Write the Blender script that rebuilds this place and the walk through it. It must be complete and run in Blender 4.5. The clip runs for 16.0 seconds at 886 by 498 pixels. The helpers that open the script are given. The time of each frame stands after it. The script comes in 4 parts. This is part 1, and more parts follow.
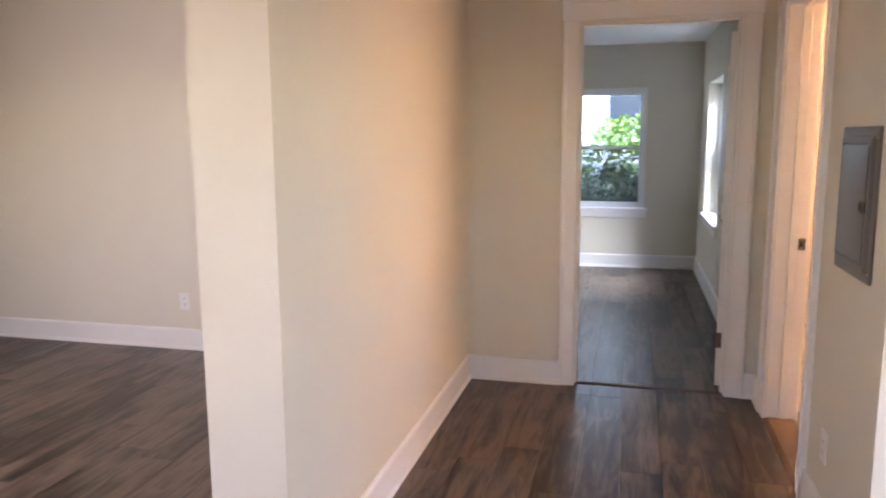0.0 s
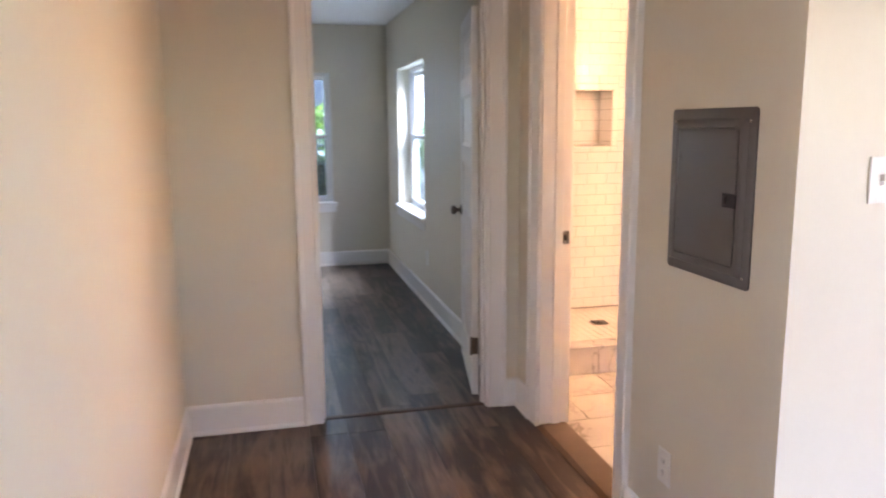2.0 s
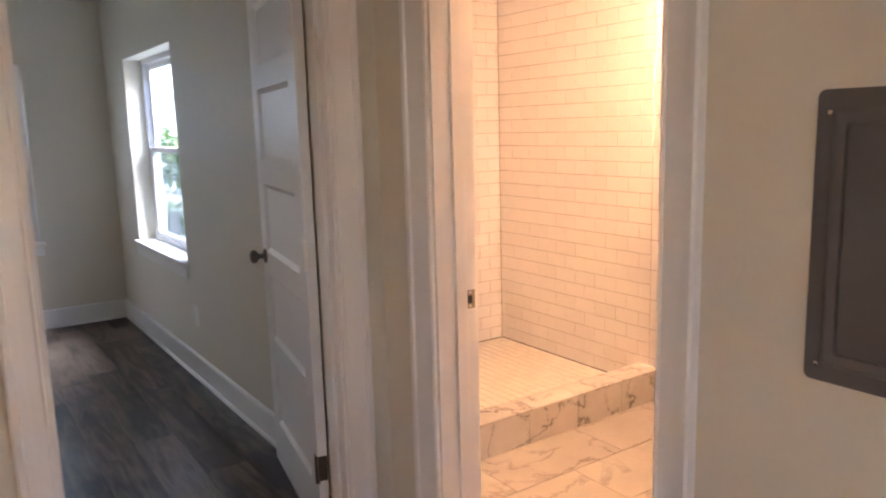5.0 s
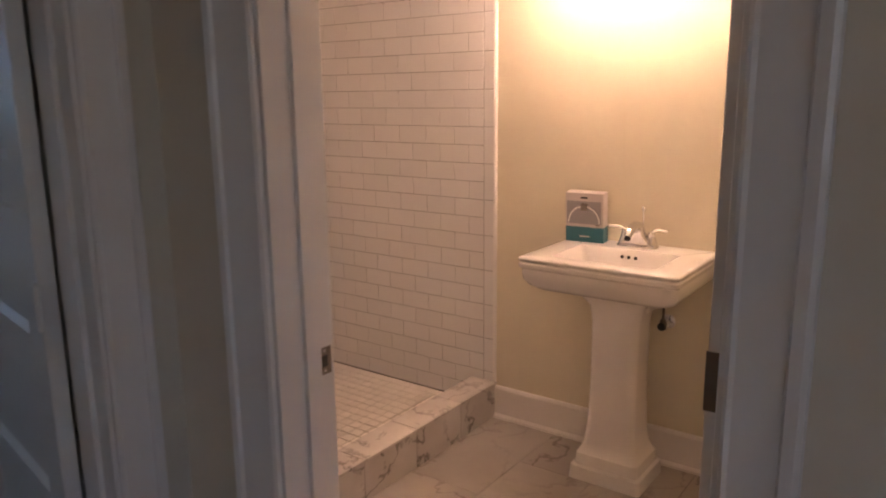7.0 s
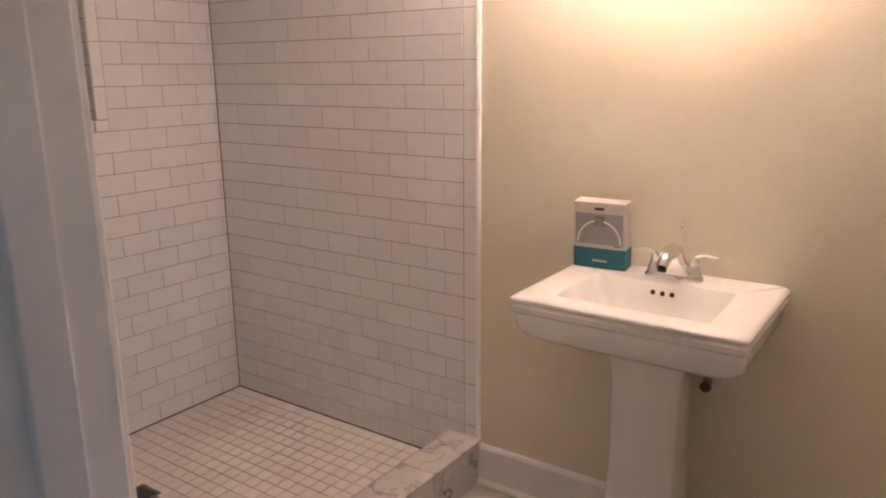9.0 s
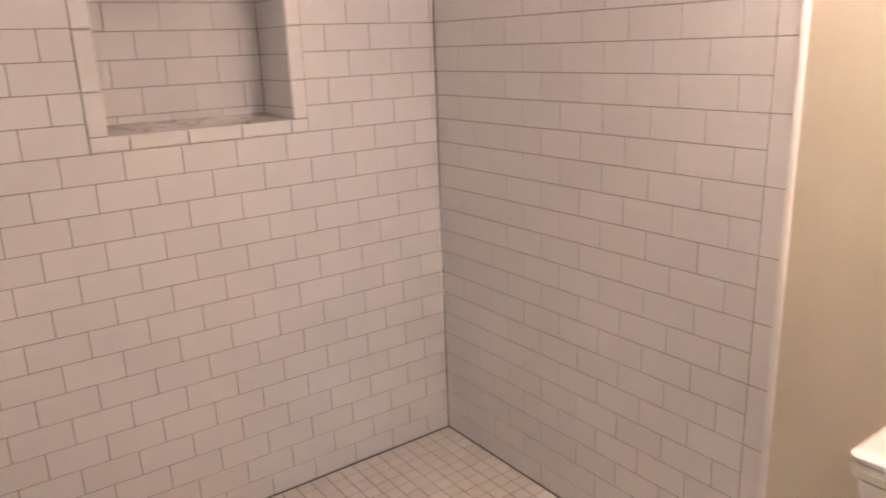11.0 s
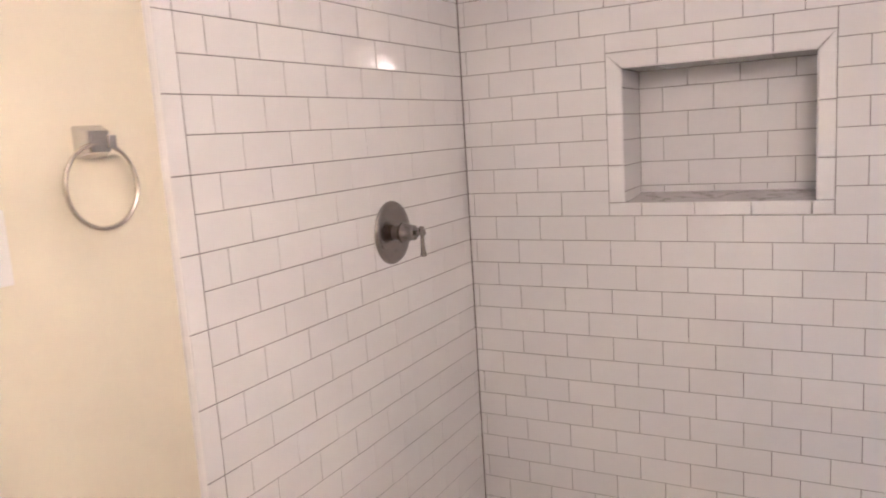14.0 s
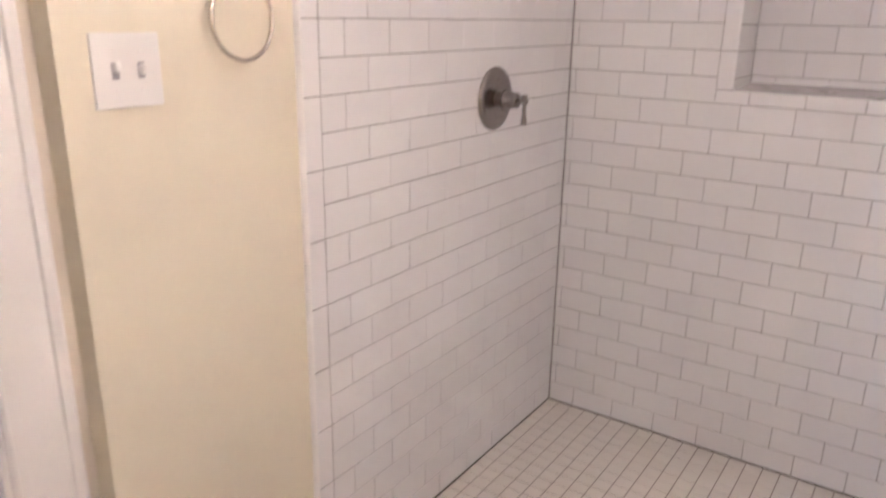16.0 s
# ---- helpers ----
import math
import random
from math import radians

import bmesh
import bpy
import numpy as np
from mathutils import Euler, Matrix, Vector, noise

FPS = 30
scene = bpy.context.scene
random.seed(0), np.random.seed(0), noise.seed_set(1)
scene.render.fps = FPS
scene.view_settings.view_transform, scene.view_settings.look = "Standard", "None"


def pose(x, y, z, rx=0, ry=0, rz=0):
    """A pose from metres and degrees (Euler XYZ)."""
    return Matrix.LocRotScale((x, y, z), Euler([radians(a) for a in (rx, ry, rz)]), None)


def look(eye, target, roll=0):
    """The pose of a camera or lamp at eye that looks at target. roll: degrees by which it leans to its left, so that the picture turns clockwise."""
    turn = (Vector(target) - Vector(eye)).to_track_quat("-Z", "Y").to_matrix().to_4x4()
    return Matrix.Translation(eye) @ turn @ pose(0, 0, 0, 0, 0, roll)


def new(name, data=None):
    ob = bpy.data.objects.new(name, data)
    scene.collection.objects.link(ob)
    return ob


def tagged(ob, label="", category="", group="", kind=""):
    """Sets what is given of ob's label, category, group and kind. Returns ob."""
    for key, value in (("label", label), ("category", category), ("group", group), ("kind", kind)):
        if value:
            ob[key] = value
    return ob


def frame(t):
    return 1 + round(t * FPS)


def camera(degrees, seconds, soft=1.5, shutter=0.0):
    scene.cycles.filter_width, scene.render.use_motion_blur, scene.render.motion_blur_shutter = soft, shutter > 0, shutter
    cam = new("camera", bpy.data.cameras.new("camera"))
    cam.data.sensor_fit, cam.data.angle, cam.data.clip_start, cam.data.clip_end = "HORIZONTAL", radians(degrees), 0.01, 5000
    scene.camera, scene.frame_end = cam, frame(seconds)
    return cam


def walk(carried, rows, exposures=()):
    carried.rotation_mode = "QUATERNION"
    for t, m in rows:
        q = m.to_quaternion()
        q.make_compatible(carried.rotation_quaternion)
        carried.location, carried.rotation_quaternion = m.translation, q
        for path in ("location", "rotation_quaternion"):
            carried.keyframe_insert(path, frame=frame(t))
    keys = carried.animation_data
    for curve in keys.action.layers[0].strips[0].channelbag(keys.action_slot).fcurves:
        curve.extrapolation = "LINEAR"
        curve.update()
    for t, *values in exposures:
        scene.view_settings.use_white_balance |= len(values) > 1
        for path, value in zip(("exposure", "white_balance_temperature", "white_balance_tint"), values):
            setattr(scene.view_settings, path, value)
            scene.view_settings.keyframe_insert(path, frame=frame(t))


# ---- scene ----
import itertools

cam = camera(62.0, 16.0, soft=2.0, shutter=0.5)
PATH = [
    (0, (-0.914, -5.848, 1.458), (-1.403, -3.932, 1.156), -0.4),
    (0.5, (-1.066, -5.754, 1.459), (-1.348, -3.799, 1.147), -0.0),
    (1, (-1.202, -5.542, 1.454), (-1.244, -3.572, 1.110), -2.0),
    (1.5, (-1.304, -5.339, 1.446), (-1.148, -3.375, 1.102), -0.5),
    (2, (-1.418, -5.079, 1.444), (-0.966, -3.160, 1.109), -0.5),
    (2.5, (-1.497, -4.875, 1.450), (-0.865, -3.011, 1.094), -0.2),
    (3, (-1.469, -4.646, 1.434), (-0.704, -2.822, 1.135), -0.9),
    (3.2, (-1.444, -4.536, 1.447), (-0.642, -2.725, 1.168), -1.3),
    (5.5, (-1.357, -3.458, 1.432), (-0.089, -1.950, 1.090), -0.8),
    (6, (-1.281, -3.246, 1.425), (0.152, -1.894, 1.085), -0.3),
    (6.5, (-1.188, -3.034, 1.446), (0.341, -1.801, 1.072), -0.8),
    (7, (-1.086, -2.938, 1.438), (0.498, -1.787, 1.031), -0.6),
    (7.5, (-0.884, -2.828, 1.448), (0.731, -1.720, 1.043), -2.8),
    (8, (-0.708, -2.717, 1.435), (0.888, -1.607, 0.968), -1.0),
    (8.2, (-0.644, -2.678, 1.431), (0.968, -1.591, 0.963), -0.9),
    (10.3, (-0.041, -2.239, 1.443), (1.344, -0.874, 0.974), -1.7),
    (10.5, (0.019, -2.183, 1.444), (1.335, -0.749, 0.983), -2.3),
    (11, (0.114, -2.083, 1.472), (1.233, -0.514, 0.936), -2.1),
    (11.5, (0.253, -2.073, 1.468), (1.180, -0.369, 0.979), -2.0),
    (12, (0.472, -2.086, 1.479), (1.176, -0.271, 1.019), -1.6),
    (12.5, (0.654, -2.055, 1.524), (1.020, -0.128, 1.131), -1.0),
    (13, (0.807, -2.050, 1.499), (0.774, -0.086, 1.119), -1.5),
    (13.5, (0.879, -2.176, 1.501), (0.442, -0.248, 1.204), -2.7),
    (14, (1.129, -2.258, 1.509), (0.178, -0.525, 1.205), -3.7),
    (14.5, (1.131, -2.303, 1.514), (0.185, -0.569, 1.205), -2.1),
    (15, (1.131, -2.308, 1.514), (0.202, -0.574, 1.154), -1.3),
    (15.5, (1.122, -2.336, 1.507), (0.119, -0.659, 1.080), 0.3),
    (16, (1.104, -2.362, 1.473), (0.028, -0.788, 0.868), 0.9),
]
EXPOSURES = [(0, 4.50, 9300, 50), (0.5, 4.72, 8800, 48), (2, 4.62, 8700, 48), (3.2, 4.54, 8900, 50), (5.5, 4.20, 9300, 52), (6.0, 3.74, 8700, 54), (6.4, 3.2, 7800, 49), (7.0, 2.84, 7200, 46), (7.8, 2.80, 6250, 38), (8.2, 2.82, 5900, 35), (10.3, 3.02, 5850, 33), (11.4, 3.43, 5650, 32), (12.8, 3.65, 5250, 29), (14.0, 3.42, 5150, 27), (16, 3.36, 5050, 27)]
walk(cam, [(t, look(eye, target, roll)) for t, eye, target, roll in PATH], EXPOSURES)

# ---- world, sun and lamps ----
world = bpy.data.worlds.new("world")
scene.world = world
world.use_nodes = True
wn = world.node_tree
sky = wn.nodes.new("ShaderNodeTexSky")
sky.sky_type, sky.sun_disc = "NISHITA", False
sky.dust_density, sky.ozone_density = 0.6, 1.6
sky.sun_elevation, sky.sun_rotation = radians(42), radians(112)
wn.links.new(sky.outputs[0], wn.nodes["Background"].inputs[0])
wn.nodes["Background"].inputs[1].default_value = 0.15
SUN_DIR = Vector((math.sin(radians(112)) * math.cos(radians(42)), math.cos(radians(112)) * math.cos(radians(42)), math.sin(radians(42))))
sun_data = bpy.data.lights.new("sun", "SUN")
sun_data.energy, sun_data.angle, sun_data.color = 1.9, radians(40), (0.40, 0.74, 1.0)
sun = new("sun", sun_data)
sun.matrix_world = look(SUN_DIR * 20, (0, 0, 0))


def fill_lamp(name, eye, target, w, h, power, color):
    d = bpy.data.lights.new(name, "AREA")
    d.shape, d.size, d.size_y, d.energy, d.color = "RECTANGLE", w, h, power, color
    o = new(name, d)
    o.matrix_world = look(eye, target)
    return o


# Area lamps added in unseen windows to light the hall and living room
SKYLIGHT = (0.70, 0.87, 1.0)
fill_lamp("south_fill_light", (-3.2, -7.56, 1.45), (-3.2, 0, 1.2), 1.4, 1.3, 0.46, (1.0, 0.95, 0.90))
fill_lamp("south_fill_light", (1.0, -7.56, 1.45), (1.0, 0, 1.2), 1.4, 1.3, 0.23, (0.97, 0.98, 0.93))
fill_lamp("east_fill_light", (1.94, -5.3, 1.45), (-3, -4.8, 1.1), 1.2, 1.3, 0.72, (1.0, 0.95, 0.90))
fill_lamp("west_fill_light", (-5.44, -4.6, 1.45), (0, -4.6, 1.0), 1.3, 1.3, 3.4, SKYLIGHT)
LAMP_POWER = 15.5

# ---- materials ----
def mat(name, color, rough=0.5, metal=0.0, vary=0.06, scale=3.0, fine=60.0, bump=0.0, bump_scale=200.0, coat=0.0, per_object=0.0, spec=0.5):
    m = bpy.data.materials.new(name)
    m.use_nodes = True
    n, l = m.node_tree.nodes, m.node_tree.links
    b = n["Principled BSDF"]
    b.inputs["Roughness"].default_value = rough
    b.inputs["Metallic"].default_value = metal
    b.inputs["Coat Weight"].default_value = coat
    b.inputs["Specular IOR Level"].default_value = spec
    tc = n.new("ShaderNodeTexCoord")
    a = n.new("ShaderNodeTexNoise")
    a.inputs["Scale"].default_value, a.inputs["Detail"].default_value = scale, 4
    f = n.new("ShaderNodeTexNoise")
    f.inputs["Scale"].default_value, f.inputs["Detail"].default_value = fine, 3
    l.new(tc.outputs["Object"], a.inputs[0]), l.new(tc.outputs["Object"], f.inputs[0])
    mix = n.new("ShaderNodeMath")
    mix.operation = "MULTIPLY_ADD"
    l.new(a.outputs[0], mix.inputs[0])
    mix.inputs[1].default_value = 0.7
    sc = n.new("ShaderNodeMath")
    sc.operation = "MULTIPLY"
    l.new(f.outputs[0], sc.inputs[0])
    sc.inputs[1].default_value = 0.3
    l.new(sc.outputs[0], mix.inputs[2])
    hsv = n.new("ShaderNodeHueSaturation")
    hsv.inputs["Color"].default_value = (*color, 1)
    mr = n.new("ShaderNodeMapRange")
    mr.inputs["From Min"].default_value, mr.inputs["From Max"].default_value = 0.3, 0.7
    mr.inputs["To Min"].default_value, mr.inputs["To Max"].default_value = 1 - vary, 1 + vary
    l.new(mix.outputs[0], mr.inputs["Value"])
    if per_object:
        oi = n.new("ShaderNodeObjectInfo")
        pr = n.new("ShaderNodeMapRange")
        pr.inputs["To Min"].default_value, pr.inputs["To Max"].default_value = 1 - per_object, 1 + per_object
        l.new(oi.outputs["Random"], pr.inputs["Value"])
        mu = n.new("ShaderNodeMath")
        mu.operation = "MULTIPLY"
        l.new(mr.outputs[0], mu.inputs[0]), l.new(pr.outputs[0], mu.inputs[1])
        l.new(mu.outputs[0], hsv.inputs["Value"])
    else:
        l.new(mr.outputs[0], hsv.inputs["Value"])
    l.new(hsv.outputs[0], b.inputs["Base Color"])
    if bump:
        bn = n.new("ShaderNodeTexNoise")
        bn.inputs["Scale"].default_value, bn.inputs["Detail"].default_value = bump_scale, 3
        l.new(tc.outputs["Object"], bn.inputs[0])
        bu = n.new("ShaderNodeBump")
        bu.inputs["Strength"].default_value, bu.inputs["Distance"].default_value = bump, 0.002
        l.new(bn.outputs[0], bu.inputs["Height"])
        l.new(bu.outputs[0], b.inputs["Normal"])
    return m


WALL = mat("wall_paint", (0.70, 0.645, 0.545), 0.55, vary=0.025, scale=1.2, bump=0.12, bump_scale=260)
CREAM = mat("cream_paint", (0.72, 0.672, 0.53), 0.5, vary=0.025, scale=1.2, bump=0.12, bump_scale=260)
WHITE = mat("trim_paint", (0.80, 0.785, 0.76), 0.32, vary=0.02, scale=2.5, bump=0.08, bump_scale=40)
CEIL = mat("ceiling_paint", (0.74, 0.74, 0.74), 0.8, vary=0.03, scale=2, bump=0.3, bump_scale=120)
TILE = mat("ceramic_tile", (0.76, 0.755, 0.75), 0.045, vary=0.015, scale=8, bump=0.08, bump_scale=9, per_object=0.025)
TRIMTILE = mat("ceramic_trim", (0.78, 0.775, 0.77), 0.18, vary=0.01, scale=8, bump=0.1, bump_scale=9)
GROUT = mat("grout", (0.105, 0.093, 0.085), 0.9, vary=0.18, scale=6, fine=90, bump=0.3)
MOSAIC = mat("mosaic_tile", (0.72, 0.69, 0.63), 0.25, vary=0.03, scale=20, per_object=0.035)
# GROUT again, darkened to offset direct lamp light on the west wall's joints
GROUT_WEST = mat("grout_west_darkened", (0.062, 0.056, 0.053), 0.9, vary=0.18, scale=6, fine=90, bump=0.3)
GROUT3 = mat("shower_floor_grout", (0.20, 0.165, 0.14), 0.9, vary=0.2, scale=7, bump=0.3)
GROUT2 = mat("floor_grout", (0.42, 0.38, 0.33), 0.9, vary=0.15, scale=7, bump=0.3)
PORC = mat("porcelain", (0.82, 0.81, 0.79), 0.08, vary=0.01, coat=0.4)
CHROME = mat("chrome", (0.78, 0.78, 0.78), 0.09, 1.0, vary=0.02)
WARMNICKEL = mat("polished_nickel", (0.72, 0.67, 0.58), 0.14, 1.0, vary=0.03)
NICKEL = mat("brushed_nickel", (0.30, 0.275, 0.255), 0.27, 1.0, vary=0.06, fine=200)
SATIN = mat("satin_chrome", (0.62, 0.61, 0.59), 0.16, 1.0, vary=0.05)
BRONZE = mat("aged_metal", (0.15, 0.125, 0.105), 0.33, 1.0, vary=0.08)
STEEL = mat("painted_steel", (0.115, 0.112, 0.112), 0.45, 0.0, vary=0.05, bump=0.06, bump_scale=150)
DARK = mat("dark_plastic", (0.02, 0.02, 0.022), 0.4)
PLASTIC = mat("white_plastic", (0.78, 0.77, 0.74), 0.35, vary=0.01)
PALEMETAL = mat("pale_coated_metal", (0.84, 0.84, 0.81), 0.3, 0.0, vary=0.06)
TEAL = mat("teal_card", (0.012, 0.135, 0.19), 0.4, vary=0.03)
GREYCARD = mat("grey_card", (0.34, 0.33, 0.35), 0.35, vary=0.03)
WHITECARD = mat("white_card", (0.62, 0.57, 0.56), 0.4, vary=0.02)
VINYL = mat("window_vinyl", (0.75, 0.77, 0.78), 0.35, vary=0.02)
THRESH = mat("threshold_wood", (0.10, 0.062, 0.042), 0.6, vary=0.15, scale=8, fine=90)
SIDING = mat("siding_paint", (0.75, 0.76, 0.76), 0.6, vary=0.05, scale=2)
FENCEW = mat("weathered_wood", (0.10, 0.095, 0.09), 0.8, vary=0.25, scale=4)
GROUND = mat("yard_ground", (0.11, 0.10, 0.075), 0.95, vary=0.3, scale=1.5, fine=12)
LEAF = mat("leaf", (0.09, 0.20, 0.03), 0.5, vary=0.3, scale=2.5, fine=15)
LEAFD = mat("leaf_dark", (0.022, 0.05, 0.018), 0.5, vary=0.3, scale=2.5, fine=15)
DGLASS = mat("dark_window", (0.03, 0.04, 0.05), 0.1)


def glass_mat():
    m = bpy.data.materials.new("pane_glass")
    m.use_nodes = True
    n, l = m.node_tree.nodes, m.node_tree.links
    n.remove(n["Principled BSDF"])
    t, g, mx, lw = n.new("ShaderNodeBsdfTransparent"), n.new("ShaderNodeBsdfGlossy"), n.new("ShaderNodeMixShader"), n.new("ShaderNodeLayerWeight")
    lw.inputs[0].default_value = 0.5
    pw, fr = n.new("ShaderNodeMath"), n.new("ShaderNodeMath")
    pw.operation, fr.operation = "POWER", "MULTIPLY_ADD"
    pw.inputs[1].default_value, fr.inputs[1].default_value, fr.inputs[2].default_value = 4.0, 0.30, 0.03
    l.new(lw.outputs["Facing"], pw.inputs[0]), l.new(pw.outputs[0], fr.inputs[0])
    t.inputs[0].default_value = (0.76, 0.94, 1.0, 1)
    g.inputs["Roughness"].default_value = 0.02
    l.new(fr.outputs[0], mx.inputs[0]), l.new(t.outputs[0], mx.inputs[1]), l.new(g.outputs[0], mx.inputs[2])
    l.new(mx.outputs[0], n["Material Output"].inputs[0])
    return m


GLASS = glass_mat()


def screen_mat():
    m = bpy.data.materials.new("insect_screen")
    m.use_nodes = True
    n, l = m.node_tree.nodes, m.node_tree.links
    n["Principled BSDF"].inputs["Base Color"].default_value = (0.06, 0.065, 0.07, 1)
    n["Principled BSDF"].inputs["Roughness"].default_value = 0.7
    t, mx = n.new("ShaderNodeBsdfTransparent"), n.new("ShaderNodeMixShader")
    mx.inputs[0].default_value = 0.42
    l.new(t.outputs[0], mx.inputs[1]), l.new(n["Principled BSDF"].outputs[0], mx.inputs[2]), l.new(mx.outputs[0], n["Material Output"].inputs[0])
    return m


SCREEN = screen_mat()


def glow_mat(name, color, strength):
    m = bpy.data.materials.new(name)
    m.use_nodes = True
    b = m.node_tree.nodes["Principled BSDF"]
    b.inputs["Base Color"].default_value = (0.8, 0.78, 0.72, 1)
    b.inputs["Emission Color"].default_value = (*color, 1)
    b.inputs["Emission Strength"].default_value = strength
    return m


WARM = (1.0, 0.76, 0.50)
SHADE = glow_mat("lit_frosted_glass", WARM, LAMP_POWER)


def plank_mat():
    m = bpy.data.materials.new("vinyl_plank")
    m.use_nodes = True
    n, l = m.node_tree.nodes, m.node_tree.links
    b = n["Principled BSDF"]
    b.inputs["Specular IOR Level"].default_value = 0.45
    tc, oi = n.new("ShaderNodeTexCoord"), n.new("ShaderNodeObjectInfo")
    off = n.new("ShaderNodeVectorMath")
    off.operation = "MULTIPLY_ADD"
    off.inputs[1].default_value = (37, 53, 11)
    l.new(oi.outputs["Random"], off.inputs[0]), l.new(tc.outputs["Object"], off.inputs[2])
    mp = n.new("ShaderNodeMapping")
    mp.inputs["Scale"].default_value = (1, 0.11, 1)
    l.new(off.outputs[0], mp.inputs[0])
    big, fine, cloud = (n.new("ShaderNodeTexNoise") for _ in range(3))
    big.inputs["Scale"].default_value, big.inputs["Detail"].default_value, big.inputs["Distortion"].default_value = 13, 6, 1.6
    fine.inputs["Scale"].default_value, fine.inputs["Detail"].default_value = 90, 4
    cloud.inputs["Scale"].default_value, cloud.inputs["Detail"].default_value = 3.0, 3
    l.new(mp.outputs[0], big.inputs[0]), l.new(mp.outputs[0], fine.inputs[0]), l.new(off.outputs[0], cloud.inputs[0])
    add = n.new("ShaderNodeMath")
    add.operation = "MULTIPLY_ADD"
    l.new(fine.outputs[0], add.inputs[0])
    add.inputs[1].default_value = 0.24
    l.new(big.outputs[0], add.inputs[2])
    add2 = n.new("ShaderNodeMath")
    add2.operation = "MULTIPLY_ADD"
    l.new(cloud.outputs[0], add2.inputs[0])
    add2.inputs[1].default_value = 0.6
    l.new(add.outputs[0], add2.inputs[2])
    add3 = n.new("ShaderNodeMath")
    add3.operation = "MULTIPLY_ADD"
    l.new(oi.outputs["Random"], add3.inputs[0])
    add3.inputs[1].default_value = 0.62
    l.new(add2.outputs[0], add3.inputs[2])
    cr = n.new("ShaderNodeValToRGB")
    cr.color_ramp.elements[0].position, cr.color_ramp.elements[0].color = 0.72, (0.010, 0.0065, 0.0055, 1)
    cr.color_ramp.elements[1].position, cr.color_ramp.elements[1].color = 1.45, (0.15, 0.102, 0.078, 1)
    e = cr.color_ramp.elements.new(1.0)
    e.color = (0.031, 0.0175, 0.0125, 1)
    sc = n.new("ShaderNodeMath")
    sc.operation = "MULTIPLY"
    sc.inputs[1].default_value = 0.575
    l.new(add3.outputs[0], sc.inputs[0])
    for el, p in zip(cr.color_ramp.elements, (0.50, 0.67, 0.85)):
        el.position = p
    l.new(sc.outputs[0], cr.inputs[0])
    l.new(cr.outputs[0], b.inputs["Base Color"])
    rr = n.new("ShaderNodeMapRange")
    rr.inputs["To Min"].default_value, rr.inputs["To Max"].default_value = 0.24, 0.44
    l.new(big.outputs[0], rr.inputs["Value"]), l.new(rr.outputs[0], b.inputs["Roughness"])
    bu = n.new("ShaderNodeBump")
    bu.inputs["Strength"].default_value, bu.inputs["Distance"].default_value = 0.25, 0.001
    l.new(add.outputs[0], bu.inputs["Height"]), l.new(bu.outputs[0], b.inputs["Normal"])
    return m


PLANK = plank_mat()


